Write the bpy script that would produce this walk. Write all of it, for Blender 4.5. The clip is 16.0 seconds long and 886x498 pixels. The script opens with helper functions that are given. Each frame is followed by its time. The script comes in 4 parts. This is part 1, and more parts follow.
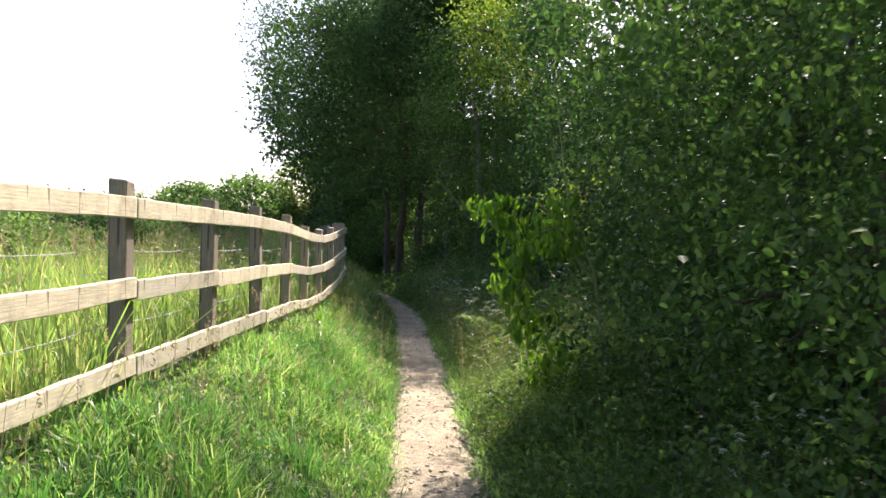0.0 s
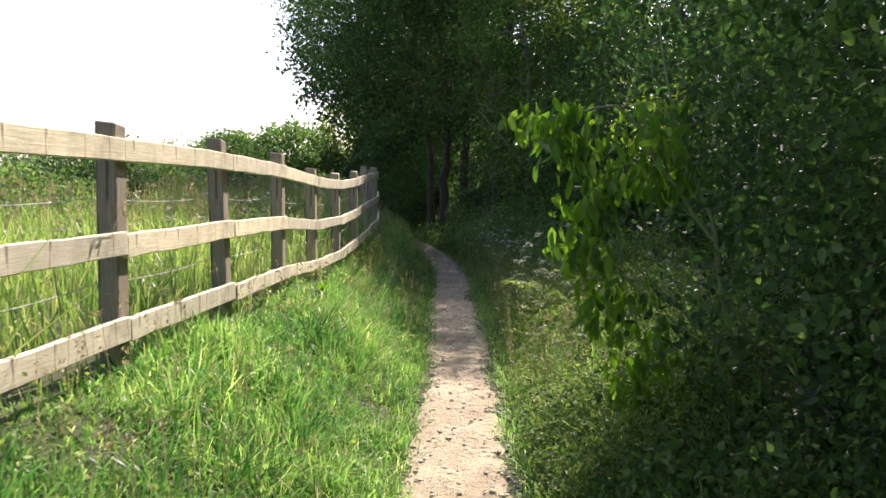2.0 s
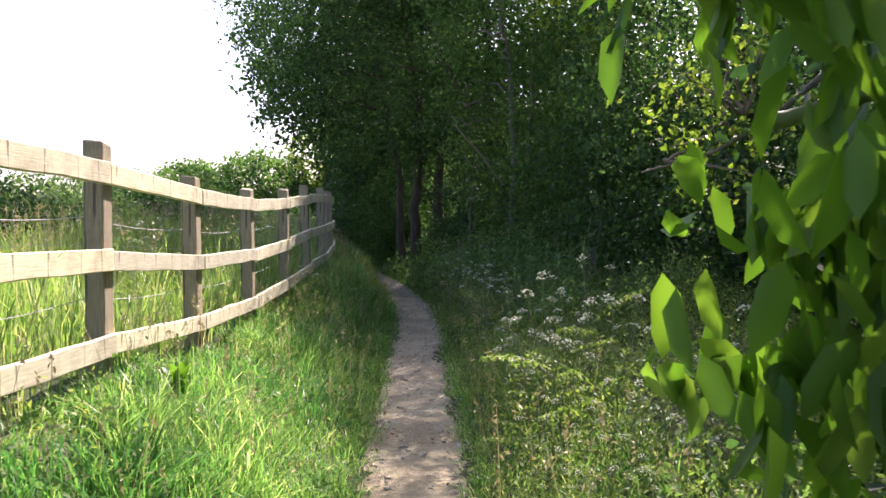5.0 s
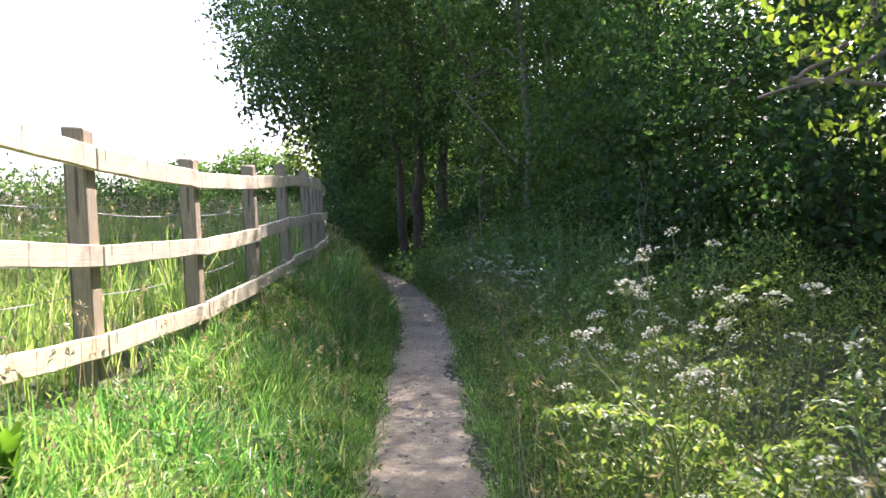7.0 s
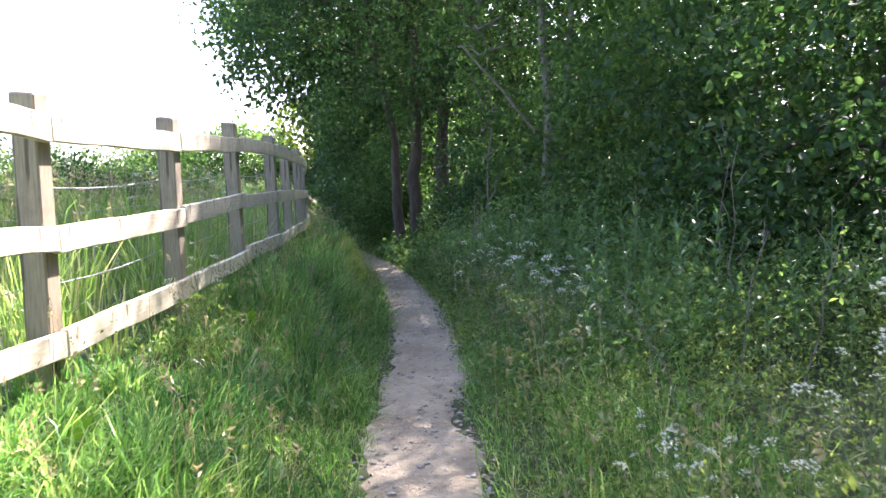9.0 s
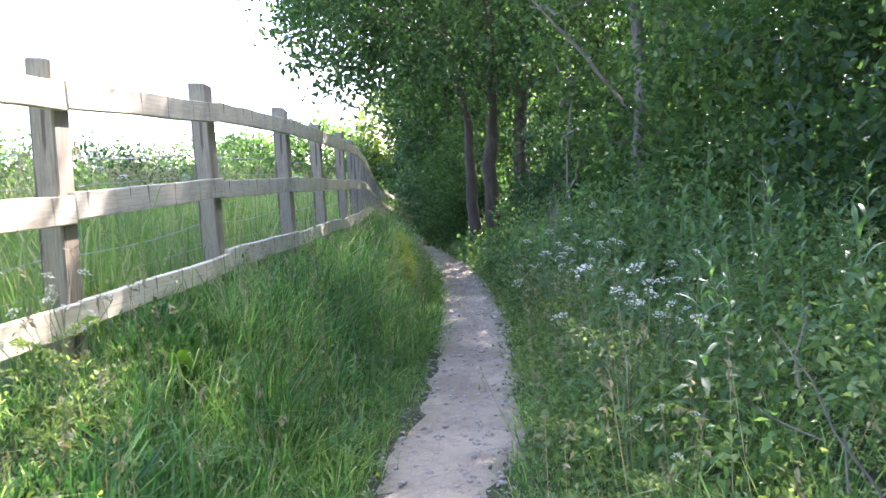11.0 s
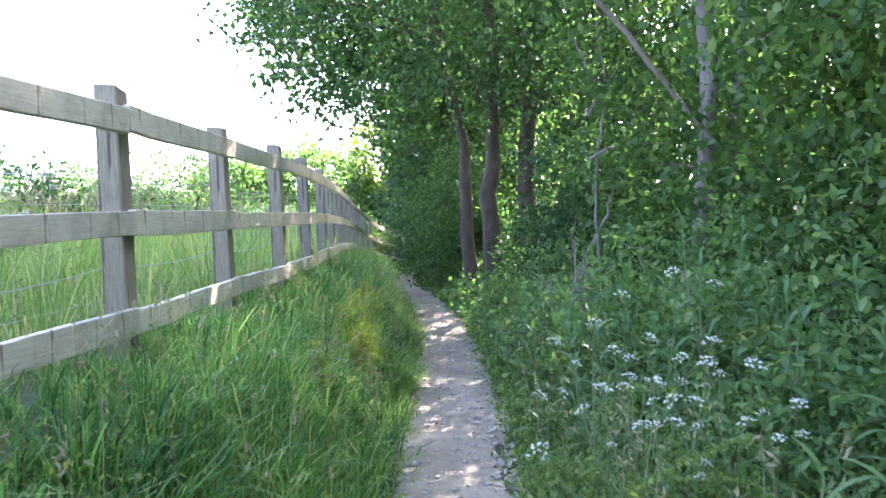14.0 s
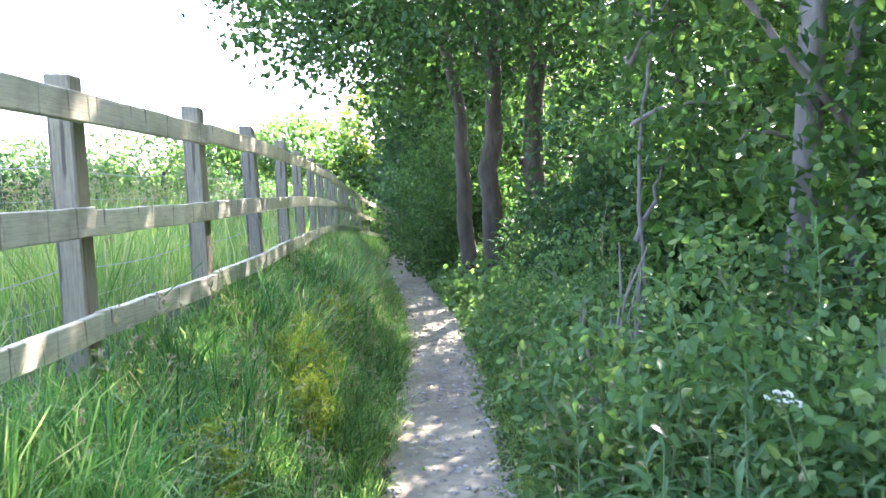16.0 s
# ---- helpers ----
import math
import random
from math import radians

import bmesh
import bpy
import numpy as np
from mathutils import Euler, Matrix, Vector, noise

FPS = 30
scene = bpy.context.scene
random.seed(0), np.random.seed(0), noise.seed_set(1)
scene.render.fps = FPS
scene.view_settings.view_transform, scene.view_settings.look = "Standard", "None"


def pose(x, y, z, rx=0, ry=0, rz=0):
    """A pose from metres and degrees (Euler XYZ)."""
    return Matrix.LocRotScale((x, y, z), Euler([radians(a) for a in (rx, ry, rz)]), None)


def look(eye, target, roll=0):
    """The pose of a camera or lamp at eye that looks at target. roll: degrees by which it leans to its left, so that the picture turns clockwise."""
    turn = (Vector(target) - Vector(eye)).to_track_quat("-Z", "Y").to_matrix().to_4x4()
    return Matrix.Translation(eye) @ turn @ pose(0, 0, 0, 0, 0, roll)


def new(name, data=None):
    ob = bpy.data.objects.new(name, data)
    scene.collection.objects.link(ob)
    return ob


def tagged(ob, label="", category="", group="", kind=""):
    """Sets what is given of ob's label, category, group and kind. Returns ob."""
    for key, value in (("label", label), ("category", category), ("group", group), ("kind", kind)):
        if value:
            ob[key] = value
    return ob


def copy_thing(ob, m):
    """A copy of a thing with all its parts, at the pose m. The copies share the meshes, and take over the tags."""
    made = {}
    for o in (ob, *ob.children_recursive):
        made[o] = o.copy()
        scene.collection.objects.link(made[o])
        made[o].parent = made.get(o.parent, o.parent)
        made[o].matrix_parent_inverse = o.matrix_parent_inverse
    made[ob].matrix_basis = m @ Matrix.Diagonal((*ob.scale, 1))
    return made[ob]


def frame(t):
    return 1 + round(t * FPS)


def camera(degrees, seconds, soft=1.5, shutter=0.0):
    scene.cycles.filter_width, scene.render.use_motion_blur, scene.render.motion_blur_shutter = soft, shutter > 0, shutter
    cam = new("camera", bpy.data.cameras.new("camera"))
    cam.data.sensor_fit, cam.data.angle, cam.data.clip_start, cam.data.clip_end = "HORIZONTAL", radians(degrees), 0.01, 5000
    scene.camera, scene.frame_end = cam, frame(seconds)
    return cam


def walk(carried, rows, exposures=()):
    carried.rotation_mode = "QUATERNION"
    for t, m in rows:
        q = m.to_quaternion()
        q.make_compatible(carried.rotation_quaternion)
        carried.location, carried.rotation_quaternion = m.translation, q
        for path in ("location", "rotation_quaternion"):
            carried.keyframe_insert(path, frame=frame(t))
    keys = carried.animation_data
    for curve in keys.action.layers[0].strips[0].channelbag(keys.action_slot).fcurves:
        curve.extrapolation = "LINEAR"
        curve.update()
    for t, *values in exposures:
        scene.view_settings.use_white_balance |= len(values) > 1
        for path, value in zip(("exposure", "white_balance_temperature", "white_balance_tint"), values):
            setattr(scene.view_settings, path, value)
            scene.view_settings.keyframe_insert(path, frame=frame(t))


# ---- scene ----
# ---------------------------------------------------------------- camera
cam = camera(55.0, 16.0, soft=1.5, shutter=0.25)
PATH = [
    (0, (0.562, 0.271, 1.706), (0.465, 2.269, 1.695), 0.7),
    (0.5, (0.599, 0.918, 1.675), (0.42, 2.91, 1.663), -1.4),
    (1, (0.63, 1.596, 1.668), (0.385, 3.58, 1.587), 0.4),
    (1.5, (0.572, 2.154, 1.666), (0.37, 4.14, 1.54), -2.4),
    (2, (0.553, 2.802, 1.674), (0.335, 4.785, 1.538), -0.5),
    (2.5, (0.508, 3.372, 1.641), (0.355, 5.362, 1.519), -0.4),
    (3, (0.513, 3.99, 1.617), (0.376, 5.985, 1.561), -0.4),
    (3.5, (0.462, 4.537, 1.58), (0.319, 6.532, 1.551), -0.9),
    (4, (0.452, 5.079, 1.542), (0.316, 7.073, 1.479), -0.5),
    (4.2, (0.452, 5.331, 1.561), (0.277, 7.322, 1.502), -1.1),
    (6.3, (0.336, 7.282, 1.452), (0.223, 9.278, 1.392), -2.4),
    (6.5, (0.322, 7.546, 1.415), (0.205, 9.542, 1.362), -3.2),
    (7, (0.181, 8.222, 1.386), (0.001, 10.213, 1.321), -2.9),
    (7.5, (0.132, 8.749, 1.418), (-0.019, 10.741, 1.318), -2.9),
    (8, (0.085, 9.391, 1.411), (-0.109, 11.372, 1.224), -1.8),
    (8.5, (-0.03, 9.995, 1.401), (-0.21, 11.983, 1.265), -2.8),
    (9, (-0.091, 10.627, 1.367), (-0.267, 12.616, 1.256), -2.9),
    (9.2, (-0.123, 10.861, 1.374), (-0.305, 12.849, 1.252), -0.9),
    (11.3, (0.013, 12.998, 1.274), (-0.412, 14.95, 1.169), -3.3),
    (11.5, (-0.02, 13.202, 1.289), (-0.464, 15.15, 1.193), -2.1),
    (12, (-0.123, 13.694, 1.328), (-0.518, 15.654, 1.282), -2.5),
    (12.5, (-0.13, 14.152, 1.317), (-0.437, 16.128, 1.293), -3.5),
    (13, (-0.203, 14.72, 1.323), (-0.574, 16.684, 1.268), -0.8),
    (13.5, (-0.328, 15.279, 1.363), (-0.704, 17.243, 1.324), -3.0),
    (14, (-0.401, 15.872, 1.405), (-0.788, 17.834, 1.364), -2.7),
    (14.5, (-0.537, 16.392, 1.474), (-0.893, 18.36, 1.445), -2.7),
    (15, (-0.539, 16.956, 1.484), (-0.869, 18.928, 1.443), -4.1),
    (15.5, (-0.629, 17.468, 1.491), (-0.989, 19.433, 1.395), -2.3),
    (16, (-0.73, 17.985, 1.551), (-1.116, 19.945, 1.444), -3.0),
]
walk(cam, [(t, look(eye, target, roll)) for t, eye, target, roll in PATH],
     exposures=[(0.0, 1.25, 6450, 29), (2.0, 1.14, 6450, 29), (4.2, 1.37, 6400, 31), (6.3, 1.74, 6250, 36), (9.2, 2.70, 5980, 37), (11.3, 3.30, 5850, 39), (13.5, 3.65, 5850, 38), (16.0, 3.88, 5900, 31)])

# ---------------------------------------------------------------- light
SUN_EL, SUN_AZ = radians(44), radians(18)      # azimuth from +y towards +x
world = bpy.data.worlds.new("world")
scene.world = world
world.use_nodes = True
wn = world.node_tree
sky = wn.nodes.new("ShaderNodeTexSky")
sky.sky_type, sky.sun_disc = "NISHITA", False
sky.sun_elevation, sky.sun_rotation = SUN_EL, SUN_AZ
sky.air_density, sky.dust_density = 1.0, 2.2
wn.links.new(sky.outputs[0], wn.nodes["Background"].inputs[0])
wn.nodes["Background"].inputs[1].default_value = 0.115
sun = new("sun", bpy.data.lights.new("sun", "SUN"))
sun.data.energy, sun.data.angle, sun.data.color = 5.0, radians(0.6), (1.0, 0.93, 0.80)
sun_dir = Vector((math.sin(SUN_AZ) * math.cos(SUN_EL), math.cos(SUN_AZ) * math.cos(SUN_EL), math.sin(SUN_EL)))
sun.matrix_world = look(sun_dir * 60, (0, 0, 0))

rng = np.random.default_rng(7)


# ---------------------------------------------------------------- materials
def nodes_of(name):
    m = bpy.data.materials.new(name)
    m.use_nodes = True
    nt = m.node_tree
    return m, nt, nt.nodes["Principled BSDF"], nt.nodes["Material Output"]


def ramp(nt, fac, stops):
    r = nt.nodes.new("ShaderNodeValToRGB")
    els = r.color_ramp.elements
    while len(els) < len(stops):
        els.new(0.5)
    for e, (p, c) in zip(els, stops):
        e.position, e.color = p, (*c, 1)
    nt.links.new(fac, r.inputs[0])
    return r.outputs[0]


def noise_tex(nt, scale, detail=4.0, rough=0.6, coords="Object", stretch=None):
    tc = nt.nodes.new("ShaderNodeTexCoord")
    src = tc.outputs[coords]
    if stretch:
        mp = nt.nodes.new("ShaderNodeMapping")
        mp.inputs["Scale"].default_value = stretch
        nt.links.new(src, mp.inputs[0])
        src = mp.outputs[0]
    n = nt.nodes.new("ShaderNodeTexNoise")
    n.inputs["Scale"].default_value, n.inputs["Detail"].default_value = scale, detail
    n.inputs["Roughness"].default_value = rough
    nt.links.new(src, n.inputs["Vector"])
    return n.outputs["Fac"]


def mix_col(nt, fac, a, b, mode="MIX"):
    m = nt.nodes.new("ShaderNodeMix")
    m.data_type, m.blend_type = "RGBA", mode
    for sock, v in ((m.inputs[0], fac), (m.inputs[6], a), (m.inputs[7], b)):
        if isinstance(v, (int, float)):
            sock.default_value = v
        elif isinstance(v, tuple):
            sock.default_value = (*v, 1)
        else:
            nt.links.new(v, sock)
    return m.outputs[2]


def bump(nt, bsdf, height, strength, dist=0.02):
    b = nt.nodes.new("ShaderNodeBump")
    b.inputs["Strength"].default_value, b.inputs["Distance"].default_value = strength, dist
    nt.links.new(height, b.inputs["Height"])
    nt.links.new(b.outputs[0], bsdf.inputs["Normal"])


def leaf_material(name, stops, trans, share=0.45, rough=0.45, patch=0.5):
    """Leaves: a colour for each leaf, light passing through, patches of lighter growth."""
    m, nt, bsdf, out = nodes_of(name)
    geo = nt.nodes.new("ShaderNodeNewGeometry")
    col = ramp(nt, geo.outputs["Random Per Island"], stops)
    big = noise_tex(nt, patch, 2.0)
    tone = ramp(nt, big, [(0.35, (0.72, 0.75, 0.7)), (0.65, (1.2, 1.15, 1.05))])
    col = mix_col(nt, 1.0, col, tone, "MULTIPLY")
    nt.links.new(col, bsdf.inputs["Base Color"])
    bsdf.inputs["Roughness"].default_value = rough
    bsdf.inputs["Specular IOR Level"].default_value = 0.26
    tr = nt.nodes.new("ShaderNodeBsdfTranslucent")
    nt.links.new(mix_col(nt, 1.0, col, trans, "MULTIPLY"), tr.inputs[0])
    mx = nt.nodes.new("ShaderNodeMixShader")
    mx.inputs[0].default_value = share
    nt.links.new(bsdf.outputs[0], mx.inputs[1])
    nt.links.new(tr.outputs[0], mx.inputs[2])
    nt.links.new(mx.outputs[0], out.inputs[0])
    return m


def plain_material(name, a, b, scale, rough=0.8, strength=0.4, stretch=None, dist=0.02):
    m, nt, bsdf, out = nodes_of(name)
    n = noise_tex(nt, scale, 6.0, 0.65, stretch=stretch)
    nt.links.new(ramp(nt, n, [(0.3, a), (0.7, b)]), bsdf.inputs["Base Color"])
    bsdf.inputs["Roughness"].default_value = rough
    bump(nt, bsdf, n, strength, dist)
    return m


def wood_material(name, dark, mid, light, grain_way=(1.2, 22, 22), crack_way=(4.0, 0.5, 0.5)):
    m, nt, bsdf, out = nodes_of(name)
    grain = noise_tex(nt, 5.0, 8.0, 0.7, stretch=grain_way)
    stain = noise_tex(nt, 2.2, 4.0, 0.7)
    cuts = noise_tex(nt, 3.0, 3.0, 0.6, stretch=crack_way)
    col = ramp(nt, grain, [(0.3, mid), (0.62, light)])
    col = mix_col(nt, ramp(nt, stain, [(0.5, (0, 0, 0)), (0.75, (0.6, 0.6, 0.6))]), col, dark)
    col = mix_col(nt, ramp(nt, cuts, [(0.60, (0, 0, 0)), (0.65, (0.85, 0.85, 0.85))]), col, dark)
    info = nt.nodes.new("ShaderNodeObjectInfo")
    tone = ramp(nt, info.outputs["Random"], [(0, (0.78, 0.78, 0.80)), (1, (1.12, 1.08, 1.0))])
    nt.links.new(mix_col(nt, 1.0, col, tone, "MULTIPLY"), bsdf.inputs["Base Color"])
    bsdf.inputs["Roughness"].default_value = 0.82
    bump(nt, bsdf, grain, 0.5, 0.006)
    return m


M = {
    "rail": wood_material("weathered_rail", (0.17, 0.135, 0.085), (0.52, 0.49, 0.31), (0.76, 0.73, 0.51)),
    "post": wood_material("weathered_post", (0.08, 0.062, 0.045), (0.20, 0.17, 0.11), (0.36, 0.32, 0.21), (22, 22, 1.2), (9, 9, 0.4)),
    "wire": plain_material("galvanised_wire", (0.30, 0.30, 0.30), (0.45, 0.45, 0.45), 30, 0.5),
    "bark": plain_material("bark", (0.036, 0.027, 0.016), (0.105, 0.082, 0.05), 9, 0.9, 0.9, (1, 1, 0.25), 0.03),
    "pale_bark": plain_material("pale_bark", (0.09, 0.075, 0.055), (0.24, 0.21, 0.165), 8, 0.85, 0.6, (1, 1, 0.3)),
    "dead": plain_material("dead_wood", (0.14, 0.11, 0.085), (0.30, 0.245, 0.19), 14, 0.9, 0.5, (1, 1, 0.2)),
    "stem": plain_material("green_stem", (0.10, 0.16, 0.05), (0.20, 0.24, 0.09), 20, 0.6, 0.1),
    "umbel": plain_material("umbel_white", (0.56, 0.57, 0.40), (0.84, 0.83, 0.68), 40, 0.7, 0.1),
    "stone": plain_material("path_stone", (0.22, 0.19, 0.14), (0.66, 0.60, 0.48), 25, 0.85, 0.4),
    "grass": leaf_material("grass_blades", [(0, (0.06, 0.165, 0.04)), (0.5, (0.15, 0.325, 0.085)), (0.86, (0.31, 0.47, 0.16)), (0.96, (0.46, 0.52, 0.25)), (1, (0.56, 0.53, 0.34))],
                           (1.5, 1.6, 1.0), 0.5, 0.38, 0.9),
    "coarse": leaf_material("coarse_grass_blades", [(0, (0.035, 0.115, 0.035)), (0.6, (0.08, 0.225, 0.065)), (1, (0.20, 0.36, 0.11))], (1.3, 1.6, 0.9), 0.42, 0.35, 1.1),
    # pale yellow leaf colour stands in for sun on the bank clumps
    "sun_tinted_clump": leaf_material("sun_tinted_leaves", [(0, (0.16, 0.27, 0.05)), (0.5, (0.30, 0.40, 0.06)), (1, (0.50, 0.50, 0.10))], (1.4, 1.4, 0.6), 0.5, 0.5, 2.0),
    "litter": leaf_material("dry_leaves", [(0, (0.09, 0.06, 0.035)), (0.7, (0.20, 0.14, 0.085)), (1, (0.36, 0.29, 0.20))], (1, 0.9, 0.7), 0.15, 0.7, 2.0),
    "straw": leaf_material("grass_seed_heads", [(0, (0.30, 0.26, 0.14)), (1, (0.45, 0.40, 0.24))], (1, 1, 0.8), 0.3),
    "field": leaf_material("field_grass_blades", [(0, (0.10, 0.21, 0.05)), (0.65, (0.20, 0.33, 0.09)), (1, (0.44, 0.45, 0.24))], (1.6, 1.6, 1.0), 0.5, 0.4, 0.25),
    "herb": leaf_material("herb_leaves", [(0, (0.085, 0.155, 0.045)), (0.7, (0.17, 0.26, 0.075)), (1, (0.32, 0.37, 0.12))], (1.5, 1.6, 0.85), 0.4, 0.5, 1.2),
    "bramble": leaf_material("bramble_leaves", [(0, (0.08, 0.17, 0.055)), (0.7, (0.145, 0.26, 0.085)), (1, (0.26, 0.35, 0.12))], (1.4, 1.5, 0.9), 0.42, 0.55, 0.8),
    "shrub": leaf_material("shrub_leaves", [(0, (0.045, 0.10, 0.028)), (0.7, (0.09, 0.17, 0.045)), (1, (0.17, 0.25, 0.075))], (1.35, 1.6, 1.0), 0.46, 0.55, 0.6),
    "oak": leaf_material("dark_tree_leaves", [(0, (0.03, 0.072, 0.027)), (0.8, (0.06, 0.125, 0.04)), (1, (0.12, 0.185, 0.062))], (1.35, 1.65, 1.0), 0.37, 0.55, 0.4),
    "big": leaf_material("large_bright_leaves", [(0, (0.06, 0.14, 0.02)), (0.7, (0.10, 0.22, 0.03)), (1, (0.16, 0.27, 0.05))], (1.6, 1.7, 0.6), 0.52, 0.35, 1.5),
    "willow": leaf_material("willowherb_leaves", [(0, (0.07, 0.16, 0.06)), (0.7, (0.12, 0.23, 0.09)), (1, (0.20, 0.32, 0.10))], (1.3, 1.5, 0.7), 0.4, 0.45, 1.5),
    "lime": leaf_material("bright_hedge_leaves", [(0, (0.08, 0.15, 0.03)), (0.7, (0.14, 0.23, 0.045)), (1, (0.24, 0.30, 0.08))], (1.5, 1.5, 0.6), 0.5, 0.5, 0.4),
}


def ground_material():
    m, nt, bsdf, out = nodes_of("soil_and_turf")
    n, f = noise_tex(nt, 0.9, 4), noise_tex(nt, 18, 6, 0.7)
    col = mix_col(nt, n, (0.045, 0.06, 0.02), (0.09, 0.12, 0.035))
    col = mix_col(nt, ramp(nt, f, [(0.45, (0, 0, 0)), (0.7, (0.7, 0.7, 0.7))]), col, (0.07, 0.055, 0.03))
    nt.links.new(col, bsdf.inputs["Base Color"])
    bsdf.inputs["Roughness"].default_value = 0.95
    bump(nt, bsdf, f, 0.8, 0.04)
    return m


def path_material():
    m, nt, bsdf, out = nodes_of("trodden_earth")
    a, f, s = noise_tex(nt, 1.6, 4), noise_tex(nt, 14, 6, 0.7), noise_tex(nt, 70, 3, 0.7)
    col = mix_col(nt, ramp(nt, a, [(0.35, (0, 0, 0)), (0.65, (1, 1, 1))]), (0.33, 0.275, 0.165), (0.52, 0.455, 0.285))
    col = mix_col(nt, ramp(nt, f, [(0.5, (0, 0, 0)), (0.66, (0.55, 0.55, 0.55))]), col, (0.22, 0.17, 0.12))
    col = mix_col(nt, ramp(nt, s, [(0.62, (0, 0, 0)), (0.7, (0.8, 0.8, 0.8))]), col, (0.66, 0.61, 0.50))
    nt.links.new(col, bsdf.inputs["Base Color"])
    bsdf.inputs["Roughness"].default_value = 0.92
    bump(nt, bsdf, f, 1.0, 0.05)
    return m


M["ground"], M["path"] = ground_material(), path_material()


# ---------------------------------------------------------------- mesh helpers
def obj(name, me, mat, parent=None, label=""):
    ob = new(name, me)
    if mat is not None and not me.materials:
        me.materials.append(mat)
    if parent is not None:
        ob.parent = parent
    if label:
        ob["label"] = label
    return ob


def part(name, bm, mat, parent=None, label="", smooth=False):
    me = bpy.data.meshes.new(name)
    bm.to_mesh(me)
    bm.free()
    if smooth:
        me.polygons.foreach_set("use_smooth", [True] * len(me.polygons))
    return obj(name, me, mat, parent, label)


def mesh_np(name, verts, quads=None, tris=None, smooth=False):
    """A mesh from arrays of corners, four-sided and three-sided faces."""
    me = bpy.data.meshes.new(name)
    verts = np.asarray(verts, np.float32).reshape(-1, 3)
    loops, totals = [], []
    if quads is not None and len(quads):
        loops.append(np.asarray(quads).ravel())
        totals.append(np.full(len(quads), 4))
    if tris is not None and len(tris):
        loops.append(np.asarray(tris).ravel())
        totals.append(np.full(len(tris), 3))
    loops, totals = np.concatenate(loops).astype(np.int32), np.concatenate(totals)
    starts = np.r_[0, np.cumsum(totals)[:-1]].astype(np.int32)
    me.vertices.add(len(verts))
    me.vertices.foreach_set("co", verts.ravel())
    me.loops.add(len(loops))
    me.loops.foreach_set("vertex_index", loops)
    me.polygons.add(len(totals))
    me.polygons.foreach_set("loop_start", starts)
    if smooth:
        me.polygons.foreach_set("use_smooth", np.ones(len(totals), bool))
    me.update(calc_edges=True)
    return me


def empty(name, m=None):
    ob = new(name)
    ob.empty_display_size = 0.2
    if m is not None:
        ob.matrix_world = m
    return ob


def unit(v):
    return v / (np.linalg.norm(v, axis=-1, keepdims=True) + 1e-9)


def leaf_arrays(places, size, r, droop=0.0, slim=0.5, face_up=0.4, spread=0.3, fine=False):
    """Folded pointed leaves at the given places; fine ones have a rounder outline."""
    n = len(places)
    ahead = unit(r.normal(size=(n, 3)) + [0, 0, -droop])
    up = unit(r.normal(size=(n, 3)) + [0, 0, face_up * 3])
    side = unit(np.cross(ahead, up))
    up = np.cross(side, ahead)
    s = (size * (1 + spread * r.uniform(-1, 1, n)))[:, None]
    w = s * slim * 0.5
    base, tip = places - ahead * s * 0.5, places + ahead * s * 0.5 - up * s * 0.12
    mid = places - ahead * s * 0.06
    left, right = mid + side * w + up * s * 0.10, mid - side * w + up * s * 0.10
    if fine:
        low, high = places - ahead * s * 0.25, places + ahead * s * 0.2 - up * s * 0.03
        ring = [base, low + side * w * 0.85 + up * s * 0.08, high + side * w * 0.8 + up * s * 0.05, tip, high - side * w * 0.8 + up * s * 0.05, low - side * w * 0.85 + up * s * 0.08]
        verts = np.stack(ring, 1).reshape(-1, 3)
        i = np.arange(n)[:, None] * 6
        tris = np.concatenate([i + [0, 2, 1], i + [0, 3, 2], i + [0, 4, 3], i + [0, 5, 4]], 1).reshape(-1, 3)
        return verts, tris
    verts = np.stack([base, left, tip, right], 1).reshape(-1, 3)
    i = np.arange(n)[:, None] * 4
    tris = np.concatenate([i + [0, 2, 1], i + [0, 3, 2]], 1).reshape(-1, 3)
    return verts, tris


def tube(points, radii, sides=7):
    """A tapered limb along points."""
    pts = np.asarray(points, float)
    d = unit(np.gradient(pts, axis=0))
    ref = np.where(np.abs(d[:, 2:3]) > 0.9, [[1.0, 0, 0]], [[0, 0, 1.0]])
    a = unit(np.cross(d, ref))
    b = np.cross(d, a)
    ang = np.linspace(0, 2 * np.pi, sides, endpoint=False)
    rad = np.asarray(radii, float)[:, None, None]
    v = pts[:, None] + rad * (np.cos(ang)[None, :, None] * a[:, None] + np.sin(ang)[None, :, None] * b[:, None])
    n, q = len(pts), []
    for i in range(n - 1):
        for j in range(sides):
            k = (j + 1) % sides
            q.append((i * sides + j, i * sides + k, (i + 1) * sides + k, (i + 1) * sides + j))
    return v.reshape(-1, 3), np.array(q)


def joined(pieces):
    vs, fs, off = [], [], 0
    for v, f in pieces:
        vs.append(v)
        fs.append(np.asarray(f) + off)
        off += len(v)
    return np.concatenate(vs), np.concatenate(fs)


def wander(a, b, n, amp, r, sag=0.0):
    """A bent line from a to b."""
    a, b = np.asarray(a, float), np.asarray(b, float)
    t = np.linspace(0, 1, n)[:, None]
    off = np.cumsum(r.normal(size=(n, 3)), 0)
    off -= t * off[-1]
    off -= off[0] * (1 - t)
    L = np.linalg.norm(b - a)
    return a + (b - a) * t + off * amp * L / math.sqrt(n) + np.array([0, 0, 1.0]) * sag * L * 4 * t * (1 - t)


